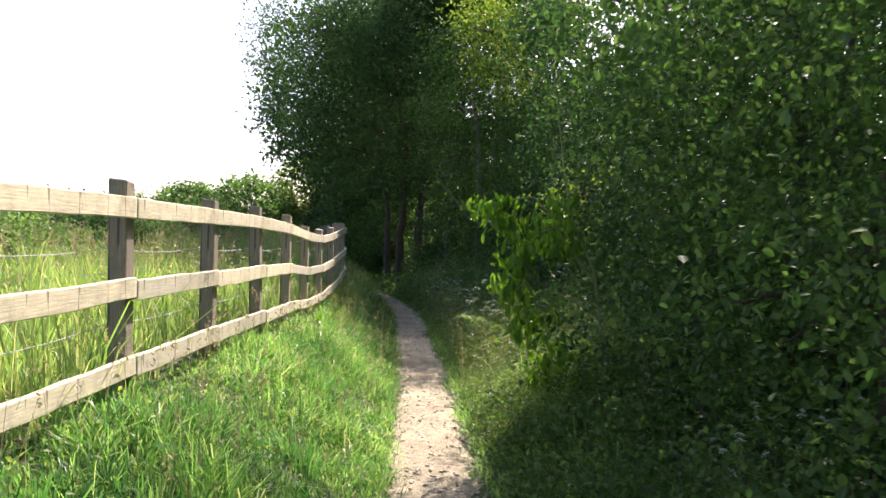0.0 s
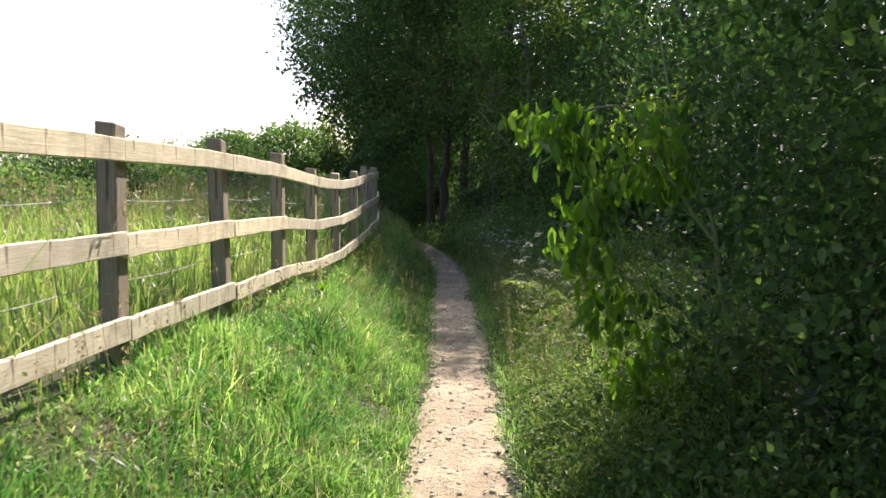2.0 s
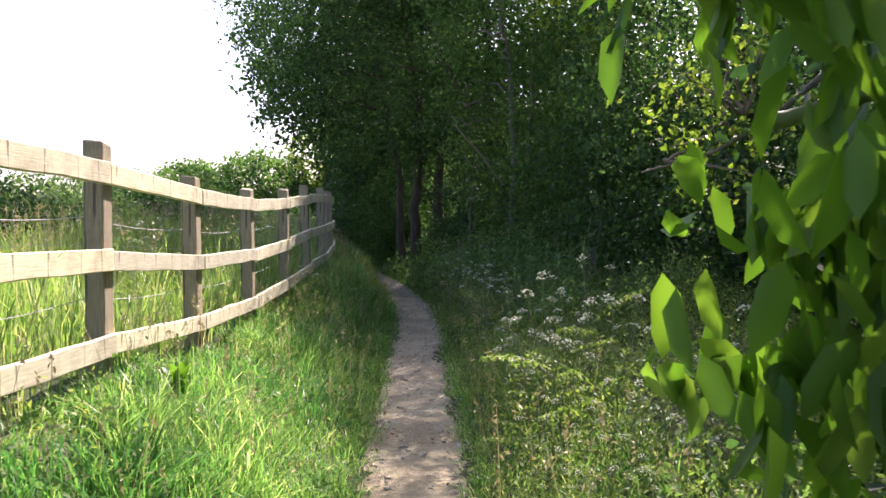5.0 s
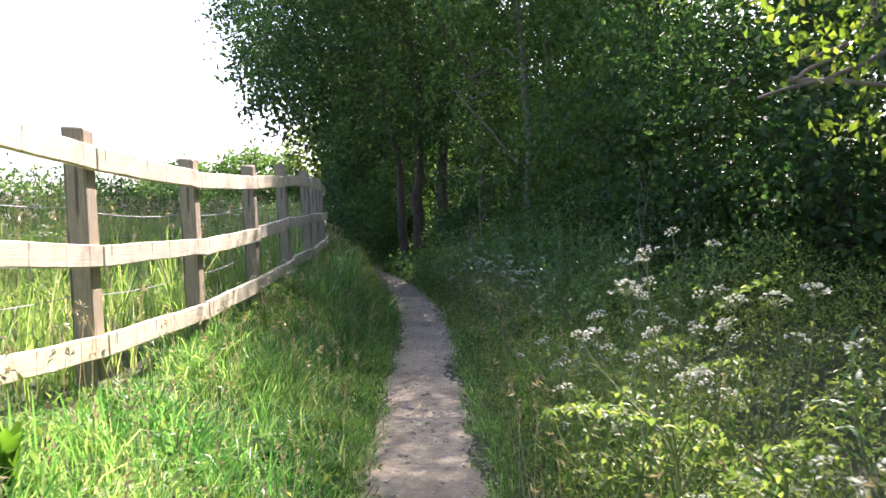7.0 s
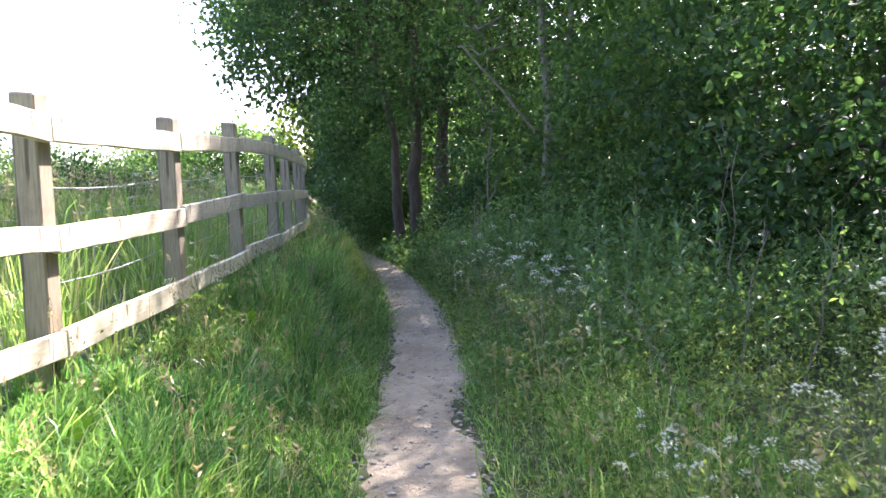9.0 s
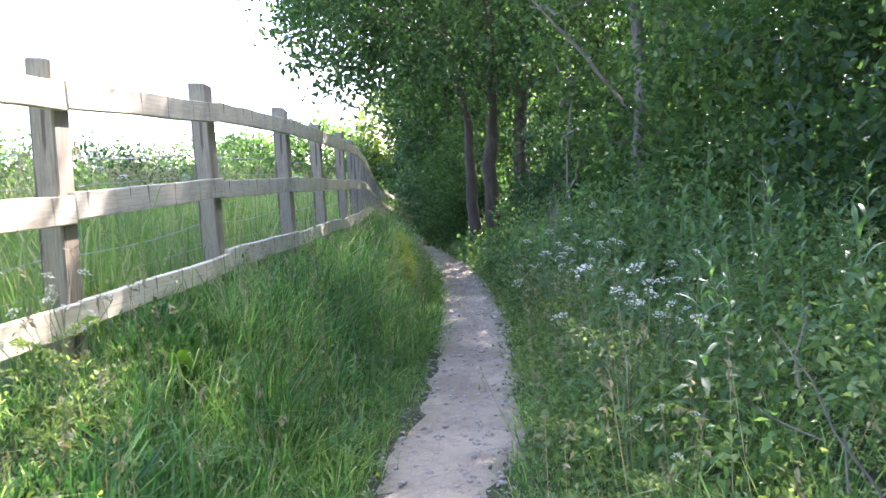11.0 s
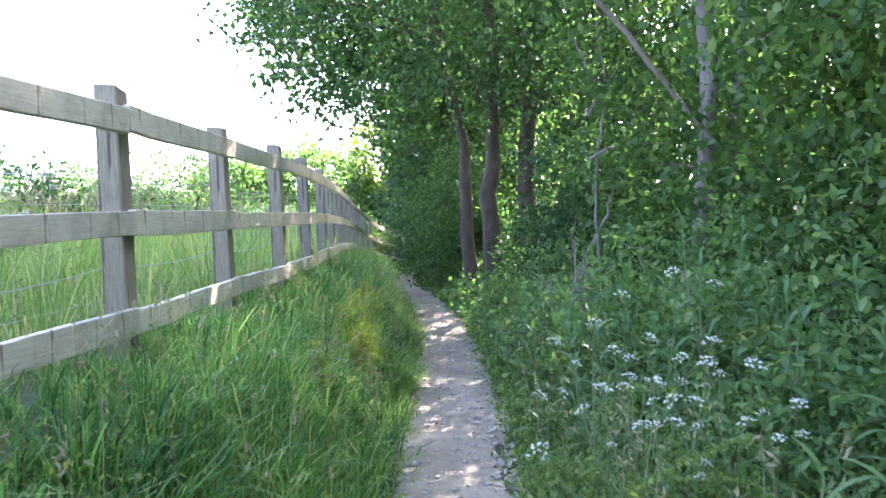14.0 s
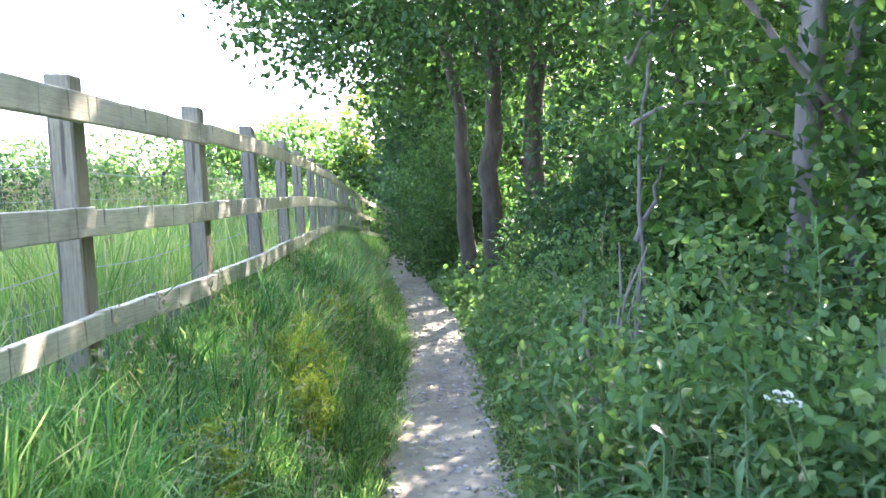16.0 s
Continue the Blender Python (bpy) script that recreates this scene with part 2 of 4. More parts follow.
# ---------------------------------------------------------------- plan
WAY_Y = np.array([-12, 0, 3, 6.1, 9.2, 11.9, 14.65, 16.6, 18.5, 20.3, 22.4, 26.0, 29, 32.4, 38, 44, 47, 50, 53, 58, 70])
WAY_X = np.array([1.5, 0.75, 0.52, 0.26, -0.05, -0.27, -0.60, -0.84, -1.02, -1.27, -1.62, -2.35, -3.1, -4.05, -5.7, -7.15, -7.5, -7.5, -7.2, -6.0, -3.0])
FENCE = [(-1.38, -0.15, 1.93), (-1.43, 1.65, 1.94), (-1.48, 3.45, 1.95), (-1.53, 5.25, 1.96), (-1.60, 7.05, 1.955), (-1.68, 8.85, 1.95), (-1.81, 10.62, 1.93), (-1.95, 12.36, 1.85),
         (-2.09, 14.15, 1.83), (-2.23, 15.93, 1.90), (-2.40, 17.72, 2.00), (-2.60, 19.50, 2.06), (-2.92, 21.29, 2.10), (-3.23, 23.04, 2.125), (-3.61, 24.80, 2.165), (-4.05, 26.53, 2.19),
         (-4.50, 28.27, 2.21), (-4.97, 30.0, 2.22), (-5.42, 31.73, 2.21), (-5.88, 33.46, 2.20), (-6.33, 35.2, 2.16), (-6.75, 36.94, 2.11), (-7.15, 38.68, 2.04), (-7.52, 40.43, 1.95),
         (-7.86, 42.18, 1.85), (-8.16, 43.94, 1.73), (-8.38, 45.7, 1.60), (-8.50, 47.46, 1.46), (-8.52, 49.2, 1.32), (-8.42, 50.95, 1.18), (-8.20, 52.7, 1.06), (-7.90, 54.4, 0.95)]
FX, FY, FZ = (np.array(c) for c in zip(*FENCE))


def smooth01(v):
    v = np.clip(v, 0, 1)
    return v * v * (3 - 2 * v)


def way_x(y):
    return np.interp(y, WAY_Y, WAY_X)


def fence_x(y):
    return np.interp(y, FY, FX)


def swell(x, y):
    return 0.05 * np.sin(1.7 * x + 0.9 * y) * np.sin(1.3 * y - 0.6 * x) + 0.03 * np.sin(4.1 * x - 2.2) * np.sin(3.7 * y)


def height(x, y):
    """The ground: the level path, the bank up to the fence, the rising field, the wood's floor."""
    x, y = np.asarray(x, float), np.asarray(y, float)
    d, fx = x - way_x(y), fence_x(y)
    zf = np.interp(y, FY, FZ) - 1.24
    wide = np.maximum(way_x(y) - 0.42 - fx, 0.3)
    run = np.clip((-d - 0.42) / wide, 0, 1)
    up = (0.55 * smooth01(run) + 0.45 * run) * zf
    past = np.clip(fx - x, 0, 28)
    field = 0.075 * past * np.exp(-(past / 45.0) ** 2) + 0.0
    right = 0.12 * np.clip(d - 0.44, 0, 4) + 0.02 * np.clip(d - 4.4, 0, 30)
    return up + field + right + swell(x, y) * smooth01((np.abs(d) - 0.42) / 0.8)


def axis(*pieces):
    return np.unique(np.concatenate([np.arange(a, b, s) for a, b, s in pieces]))


def build_ground():
    xs = axis((-900, -100, 100), (-100, -30, 10), (-30, -8, 1.0), (-8, 4, 0.12), (4, 12, 0.5), (12, 40, 4), (40, 901, 86))
    ys = axis((-300, -20, 40), (-20, -2, 1.0), (-2, 36, 0.15), (36, 62, 0.5), (62, 120, 5), (120, 1500, 120))
    X, Y = np.meshgrid(xs, ys)
    Z = height(X, Y)
    v = np.stack([X, Y, Z], -1).reshape(-1, 3)
    nx, ny = len(xs), len(ys)
    i, j = np.meshgrid(np.arange(nx - 1), np.arange(ny - 1))
    a = (j * nx + i).ravel()
    me = mesh_np("ground", v, np.stack([a, a + 1, a + nx + 1, a + nx], 1), smooth=True)
    return tagged(obj("ground", me, M["ground"]), "turf and dark soil under grass and woodland", "ground", kind="structure")


def build_path():
    ys = np.arange(-8, 62, 0.12)
    cols = np.linspace(-1, 1, 9)
    r = np.random.default_rng(3)
    rough = lambda k: np.convolve(r.normal(size=len(ys) + 8), np.ones(9) / 9, "valid")[:len(ys)] * k
    late = 0.06 * smooth01((ys - 15) / 6)
    half_l, half_r = 0.39 + late + rough(0.2), 0.40 + late + rough(0.2)
    V = []
    for c in cols:
        w = np.where(c < 0, half_l, half_r)
        x = way_x(ys) + c * w
        z = 0.016 - 0.03 * abs(c) ** 4 + 0.006 * r.normal(size=len(ys))
        V.append(np.stack([x, ys, z + np.where(abs(c) > 0.95, -0.03, 0)], -1))
    v = np.stack(V, 1).reshape(-1, 3)
    n = len(cols)
    i, j = np.meshgrid(np.arange(n - 1), np.arange(len(ys) - 1))
    a = (j * n + i).ravel()
    me = mesh_np("path", v, np.stack([a, a + 1, a + n + 1, a + n], 1), smooth=True)
    return tagged(obj("path", me, M["path"]), "narrow trodden footpath of pale dry earth and chippings", "footpath", kind="structure")


build_ground()
build_path()


# ---------------------------------------------------------------- fence
def box_bm(lx, ly, lz, cuts=0, bevel=0.006, jitter=0.0, r=None):
    bm = bmesh.new()
    bmesh.ops.create_cube(bm, size=1.0)
    bmesh.ops.scale(bm, vec=(lx, ly, lz), verts=bm.verts)
    if cuts:
        edges = [e for e in bm.edges if abs((e.verts[0].co - e.verts[1].co).x) > lx * 0.9]
        bmesh.ops.subdivide_edges(bm, edges=edges, cuts=cuts, use_grid_fill=True)
    bmesh.ops.bevel(bm, geom=[e for e in bm.edges if e.calc_face_angle(0) > 0.5], offset=bevel, segments=1, affect="EDGES")
    if jitter:
        shift = Vector((r.uniform(0, 50), 0, 0))
        for v in bm.verts:
            k = noise.noise_vector(v.co * 3.1 + shift) * jitter
            v.co += Vector((0, k.y, k.z))
    return bm


def post_bm(h, lean):
    """A square post whose top slopes towards the path, with its foot in the ground."""
    bm = box_bm(0.11, 0.13, h, 0, 0.008)
    for v in bm.verts:
        v.co.z += h / 2
        if v.co.z > h * 0.9:
            v.co.z += -0.10 * v.co.x + lean * v.co.y
    return bm


def build_fence():
    fence = tagged(empty("fence", pose(FX[8], FY[8], float(height(FX[8], FY[8])))),
                   "weathered timber post and three-rail fence on a grass bank", "fence", kind="structure")
    r = random.Random(5)
    for i, (x, y, z) in enumerate(FENCE):
        a, b = max(i - 1, 0), min(i + 1, len(FENCE) - 1)
        yaw = math.degrees(math.atan2(-(FX[b] - FX[a]), FY[b] - FY[a]))
        foot = float(height(x, y)) - 0.25
        top = z + 0.105 + r.uniform(-0.02, 0.02)
        p = part("post", post_bm(top - foot, r.uniform(-0.15, 0.15)), M["post"], fence)
        p.matrix_world = pose(x - 0.075, y, foot, r.uniform(-0.8, 0.8), r.uniform(-0.8, 0.8), yaw)
    for i in range(len(FENCE) - 1):
        p0, p1 = Vector(FENCE[i]), Vector(FENCE[i + 1])
        for k, drop in enumerate((0.06, 0.545, 1.00)):
            q0, q1 = p0 - Vector((0, 0, drop)), p1 - Vector((0, 0, drop))
            q0.z += r.uniform(-0.012, 0.012)
            q1.z += r.uniform(-0.012, 0.012)
            L = (q1 - q0).length
            rail = part("rail", box_bm(L - 0.006, 0.04, 0.118 + r.uniform(-0.008, 0.008), 5, 0.005, 0.008, r), M["rail"], fence)
            d = (q1 - q0).normalized()
            side = d.cross(Vector((0, 0, 1))).normalized()
            m = Matrix((d, -side, side.cross(d))).transposed().to_4x4()
            rail.matrix_world = Matrix.Translation((q0 + q1) / 2 + side * (0.008 + 0.003 * (i % 2))) @ m
    for drop in (0.30, 0.75):
        pts = []
        for i in range(len(FENCE) - 1):
            a, b = np.array(FENCE[i]), np.array(FENCE[i + 1])
            for t in np.linspace(0, 1, 6)[:-1]:
                pts.append(a + (b - a) * t + [-0.145, 0, -drop - 0.03 * 4 * t * (1 - t)])
        v, q = tube(pts, [0.0022] * len(pts), 4)
        obj("wire", mesh_np("wire", v, q), M["wire"], fence, "thin galvanised wire")
    net = []
    for i in range(len(FENCE) - 14):
        a, b = np.array(FENCE[i]), np.array(FENCE[i + 1])
        for t in np.linspace(0.08, 0.92, 6):
            p = a + (b - a) * t + [-0.145, 0, 0]
            net.append(tube([p - [0, 0, 0.28], p - [0, 0, 0.7], p - [0, 0, 1.15]], [0.0009] * 3, 3))
        for drop in (0.45, 0.6, 0.9, 1.02):
            net.append(tube([a + [-0.145, 0, -drop], b + [-0.145, 0, -drop]], [0.001] * 2, 3))
    v, q = joined(net)
    obj("wire_netting", mesh_np("wire_netting", v, q), M["wire"], fence, "thin square stock netting")
    for ob in fence.children:
        if ob.name.startswith("wire"):
            ob.matrix_world = Matrix.Identity(4)
    return fence


build_fence()


# ---------------------------------------------------------------- grass
def blades(places, h, w, r, bend=0.5, lean=None):
    """Arching blades of grass whose tips droop: two quads and a triangle each."""
    n = len(places)
    ang = r.uniform(0, 2 * np.pi, n)
    side = np.stack([np.cos(ang), np.sin(ang), np.zeros(n)], 1)
    tilt = r.normal(size=(n, 2)) * bend + (0 if lean is None else lean)
    k = np.minimum(np.linalg.norm(tilt, axis=1), 1.6)[:, None]
    hh = (h * r.uniform(0.5, 1.25, n))[:, None]
    ww = (w * r.uniform(0.6, 1.5, n))[:, None]
    out, up = np.concatenate([tilt, np.zeros((n, 1))], 1), np.array([0, 0, 1.0])
    low = places + up * hh * (0.42 - 0.03 * k) + out * hh * 0.12
    mid = places + up * hh * (0.80 - 0.14 * k) + out * hh * 0.40
    tip = places + up * hh * (1.00 - 0.34 * k) + out * hh * 0.80
    v = np.stack([places - side * ww * 0.8, places + side * ww * 0.8, low + side * ww, low - side * ww, mid + side * ww * 0.7, mid - side * ww * 0.7, tip], 1).reshape(-1, 3)
    i = np.arange(n)[:, None] * 7
    return v, np.concatenate([i + [0, 1, 2, 3], i + [3, 2, 4, 5]]), i + [5, 4, 6]


def on_ground(x, y, sink=0.02):
    return np.stack([x, y, height(x, y) - sink], 1)


def grass(name, x, y, h, w, mat, label, seed, bend=0.5, lean=None):
    r = np.random.default_rng(seed)
    v, q, t = blades(on_ground(x, y), h, w, r, bend, lean)
    return tagged(obj(name, mesh_np(name, v, q, t), mat), label, "grass", kind="stuff")


def tufted(n, y0, y1, lo, hi, r, clump=0.6, wide=0.05, per=26):
    """Places between two lines of the plan, gathered in tufts; each tuft has its height and leans its own way."""
    k = max(n // per, 1)
    cy = r.uniform(y0, y1, k)
    cf = r.uniform(0, 1, k)
    pick = r.integers(0, k, n)
    loose = r.uniform(0, 1, n) > clump
    dx, dy = r.normal(size=n) * wide, r.normal(size=n) * wide
    y = np.where(loose, r.uniform(y0, y1, n), cy[pick] + dy)
    f = np.where(loose, r.uniform(0, 1, n), cf[pick])
    x = lo(y) + (hi(y) - lo(y)) * f + np.where(loose, 0, dx)
    tall = np.where(loose, 0.62, (0.5 + 1.0 * r.uniform(0, 1, k) ** 1.6)[pick])
    sway = (r.normal(size=(k, 2)) * 0.42)[pick] + np.stack([dx, dy], 1) / wide * 0.4
    return x, y, tall, np.where(loose[:, None], 0.0, sway)


def build_grass():
    r = np.random.default_rng(11)
    edge_l, edge_r = lambda y: way_x(y) - 0.41 - 0.05 * smooth01((y - 15) / 6), lambda y: way_x(y) + 0.41 + 0.05 * smooth01((y - 15) / 6)
    bank = lambda y: fence_x(y) - 0.1
    patchy = lambda x, y: 0.85 + 0.3 * np.sin(2.1 * y + 1.3 * x) + 0.16 * np.sin(5.3 * y - 3.1 * x)
    x, y, tall, sway = tufted(135000, 0.5, 34, bank, edge_l, r, 0.68)
    far = np.clip((edge_l(y) - x) / 0.5, 0.35, 1)
    grass("bank_grass", x, y, 0.25 * (1 + 0.5 * smooth01((y - 14) / 4)) * tall * (0.4 + 0.6 * far) * (0.6 + 0.4 * smooth01((x - fence_x(y)) / 0.5)) * patchy(x, y), 0.0034, M["grass"], "long lush green grass on the bank below the fence", 21, 0.5, sway)
    x, y, tall, sway = tufted(30000, 1.0, 30, bank, edge_l, r, 0.9, 0.06, 40)
    far = np.clip((edge_l(y) - x) / 0.4, 0.45, 1)
    grass("coarse_grass", x, y, 0.25 * (1 + 0.7 * smooth01((y - 14) / 4)) * tall * far * (0.5 + 0.5 * smooth01((x - fence_x(y)) / 0.6)), 0.0044, M["coarse"], "coarse broad-bladed grass tussocks on the bank", 28, 0.45, sway)
    x, y, tall, sway = tufted(9000, 34, 60, lambda y: fence_x(y) - 0.2, edge_l, r)
    grass("bank_grass", x, y, 0.3 * tall, 0.008, M["grass"], "long shaded grass on the bank by the far fence", 22, 0.5, sway)
    x, y, tall, sway = tufted(34000, 0.5, 36, edge_r, lambda y: way_x(y) + 1.5, r)
    grass("verge_grass", x, y, 0.30 * tall * np.clip((x - edge_r(y)) / 0.35, 0.35, 1.2), 0.0034, M["grass"], "rough grass along the woodland edge of the path", 23, 0.5, sway)
    for sgn, seed in ((-1, 26), (1, 27)):
        y = r.uniform(1, 34, 9000)
        x = way_x(y) + sgn * (0.41 + 0.05 * smooth01((y - 15) / 6) + 0.06 * r.normal(size=9000) + 0.05 * np.sin(6 * y) * np.sin(2.7 * y))
        lean = np.stack([np.full(9000, -0.25 * sgn), np.zeros(9000)], 1)
        grass("path_edge_grass", x, y, 0.13 * r.uniform(0.4, 1.5, 9000), 0.003, M["grass"], "short trodden grass fringing the path", seed, 0.7, lean)
    x, y, tall, sway = tufted(70000, 0, 40, lambda y: fence_x(y) - 5, bank, r)
    grass("field_grass", x, y, 0.6 * tall, 0.0045, M["field"], "tall meadow grass behind the fence", 24, 0.3, sway * 0.5)
    x, y, tall, sway = tufted(46000, 0, 75, lambda y: fence_x(y) - 38, lambda y: fence_x(y) - 4.5, r)
    grass("field_grass", x, y, 0.65 * tall, 0.012, M["field"], "tall seeding meadow grass of the open field", 25, 0.3, sway * 0.5)


build_grass()


def seed_heads(n, y0, y1, lo, hi, h, size, seed, label):
    """Feathery heads on thin stalks above the grass."""
    r = np.random.default_rng(seed)
    y = r.uniform(y0, y1, n)
    f = r.uniform(0, 1, n)
    x = lo(y) + (hi(y) - lo(y)) * f
    base = on_ground(x, y)
    lean = r.normal(size=(n, 2)) * 0.16
    hh = h * r.uniform(0.75, 1.2, n)
    top = base + np.concatenate([lean * hh[:, None], hh[:, None]], 1)
    side = np.stack([np.cos(6.28 * f), np.sin(6.28 * f), 0 * f], 1) * 0.0016
    v1 = np.stack([base - side, base + side, top + side * 0.6, top - side * 0.6], 1).reshape(-1, 3)
    i = np.arange(n)[:, None] * 4
    q1 = i + [0, 1, 2, 3]
    p = np.repeat(top, 6, 0) + np.stack([r.normal(size=6 * n) * size * 0.12, r.normal(size=6 * n) * size * 0.12, r.uniform(-1, 0.2, 6 * n) * size], 1)
    v2, t2 = leaf_arrays(p, size * 0.38, r, -1.2, 0.35, 0.2)
    tagged(obj("grass_seed_heads", mesh_np("grass_seed_heads", np.concatenate([v1, v2]), q1, t2 + len(v1)), M["straw"]), label, "grass", kind="stuff")


seed_heads(2600, 0, 40, lambda y: fence_x(y) - 7, lambda y: fence_x(y) - 0.2, 0.85, 0.11, 41, "pale feathery grass heads in the meadow")
seed_heads(700, 2, 32, lambda y: fence_x(y) + 0.05, lambda y: way_x(y) - 0.5, 0.5, 0.08, 42, "pale grass heads on the bank")
seed_heads(260, 8, 26, lambda y: way_x(y) + 0.45, lambda y: way_x(y) + 1.1, 0.6, 0.09, 43, "pale grass heads beside the path")


# ---------------------------------------------------------------- trees and shrubs
WALL_Y = np.array([-10, 0, 5, 8, 9.2, 10.5, 15, 17, 20, 22, 24, 27, 30, 34, 70])
WALL_D = np.array([1.6, 1.6, 1.45, 1.1, 1.7, 2.7, 2.8, 2.4, 2.0, 1.6, 1.35, 1.1, 0.9, 0.75, 0.75])


def wall_d(y):
    """How far from the middle of the path the wood begins."""
    return np.interp(y, WALL_Y, WALL_D)


def clumps_in(blobs, n, r, shell=0.55):
    """Centres of leaf clumps inside ellipsoids (x, y, z, rx, ry, rz), gathered to their outsides."""
    vol = np.array([b[3] * b[4] * b[5] for b in blobs]) ** 0.8
    which = r.choice(len(blobs), n, p=vol / vol.sum())
    B = np.array(blobs)[which]
    d = unit(r.normal(size=(n, 3)))
    rad = r.uniform(0, 1, n) ** (1 / 3.0)
    rad = np.where(r.uniform(size=n) < shell, 0.75 + 0.3 * r.uniform(size=n), rad)
    return B[:, :3] + d * rad[:, None] * B[:, 3:]


def crown_mesh(name, blobs, n_clumps, per, leaf, mat, seed, clump_r, slim, droop, shell, floor, edge, flat, fine):
    r = np.random.default_rng(seed)
    c = clumps_in(blobs, n_clumps, r, shell)
    c = c[c[:, 2] > height(c[:, 0], c[:, 1]) + floor]
    if edge:
        d = c[:, 0] - way_x(c[:, 1])
        over = (smooth01((c[:, 2] - 1.9) / 2.2) * 0.9 + smooth01((c[:, 2] - 5) / 1.5) * 1.2) * np.where((c[:, 1] > 13.5) & (c[:, 1] < 17.5), 0.2, 1.0)
        over = over - (0.85 * smooth01((c[:, 2] - 2.3) / 1.3) + 0.9 * smooth01((2.3 - c[:, 2]) / 0.8)) * smooth01((c[:, 1] - 9.9) / 1.1) * smooth01((16.6 - c[:, 1]) / 1.2)
        c = c[d > wall_d(c[:, 1]) - over + 0.12 * np.sin(5 * c[:, 1]) + 0.12 * np.sin(4 * c[:, 2] + c[:, 1])]
    size = clump_r * r.uniform(0.6, 1.4, len(c))
    p = np.repeat(c, per, 0) + r.normal(size=(len(c) * per, 3)) * np.repeat(size, per)[:, None] * [0.6, 0.6, 0.45]
    v, t = leaf_arrays(p, leaf, r, droop, slim, flat, fine=fine)
    return mesh_np(name, v, tris=t), c


def tree(name, label, trunks, blobs, n_clumps, per, leaf, leaf_mat, bark, seed, clump_r=0.3, slim=0.6, droop=0.2, limbs=14, category="tree",
         floor=0.05, shell=0.55, edge=False, flat=0.4, group="", fine=False):
    """Trunks are lists of (points, foot radius, top radius); limbs run from them into the crown."""
    r = np.random.default_rng(seed + 500)
    foot = trunks[0][0][0]
    top = tagged(empty(name, pose(*foot)), label, category, group)
    inv = Matrix.Translation(-Vector(foot))
    me, c = crown_mesh("crown", blobs, n_clumps, per, leaf, leaf_mat, seed, clump_r, slim, droop, shell, floor, edge, flat, fine)
    me.transform(inv)
    obj("crown", me, leaf_mat, top)
    for pts, r0, r1 in trunks:
        P = np.concatenate([wander(pts[i], pts[i + 1], 6, 0.05, r)[(1 if i else 0):] for i in range(len(pts) - 1)])
        rad = np.linspace(r0, r1, len(P)) * (1 + 0.06 * r.normal(size=len(P)))
        rad[0] *= 1.3
        v, q = tube(P, rad, 10)
        me = mesh_np("trunk", v, q, smooth=True)
        me.transform(inv)
        obj("trunk", me, bark, top)
    all_p = np.concatenate([wander(p[0], p[-1], 12, 0.0, r)[3:] for p, _, _ in trunks])
    for e in c[r.choice(len(c), min(limbs, len(c)), replace=False)]:
        low = all_p[all_p[:, 2] < e[2] + 0.2]
        pool = low if len(low) else all_p
        s = pool[np.argmin(np.linalg.norm(pool - e, axis=1) + r.uniform(0, 0.6, len(pool)))]
        L = np.linalg.norm(e - s)
        v, q = tube(wander(s, e, 7, 0.10, r, 0.06), np.linspace(min(0.012 + 0.011 * L, 0.08), 0.005, 7), 6)
        me = mesh_np("limb", v, q, smooth=True)
        me.transform(inv)
        obj("limb", me, bark, top)
    return top


def g(x, y):
    return (x, y, float(height(x, y)) - 0.1)


# the big dark tree that overhangs the path, several stems on the woodland side
# blob at (-1.6, 26.4, 8.0) is added to shade the bank
tree("tree", "large dark multi-stemmed broadleaf tree overhanging the path", [
    ([g(-2.45, 31.0), (-2.40, 31.0, 2.5), (-2.3, 31.0, 5), (-2.9, 30.8, 10)], 0.17, 0.08),
    ([g(-1.80, 31.0), (-1.82, 31.0, 2.2), (-1.70, 31.0, 4.4), (-1.0, 31.0, 10)], 0.20, 0.08),
    ([g(-2.95, 31.6), (-3.0, 31.6, 3), (-3.8, 31.4, 9)], 0.14, 0.07),
    ([(-1.75, 31.0, 4.0), (-1.2, 30.6, 5.2), (0.4, 30, 8)], 0.11, 0.05)],
    [(-4.3, 31, 9.0, 3.8, 4.6, 4.4), (-1.0, 30.5, 9.5, 4, 4.5, 4.4), (-3.4, 29, 5.2, 2.6, 3, 1.9), (-5.2, 28.4, 6.4, 1.7, 2.2, 1.9),
     (0.8, 30, 5.5, 2.6, 3, 2.8), (-2, 34, 10, 4, 4, 4), (-1.0, 28.8, 4.6, 2.2, 2.0, 1.4), (-3.0, 29.6, 3.5, 1.2, 0.8, 0.9), (-1.5, 29.7, 3.7, 0.9, 0.6, 0.6), (-1.6, 26.4, 8.0, 2.4, 2.0, 1.9), (-3.6, 26.8, 8.6, 1.8, 1.8, 1.6)],
    3900, 22, 0.105, M["oak"], M["bark"], 31, 0.42, 0.65, limbs=70)
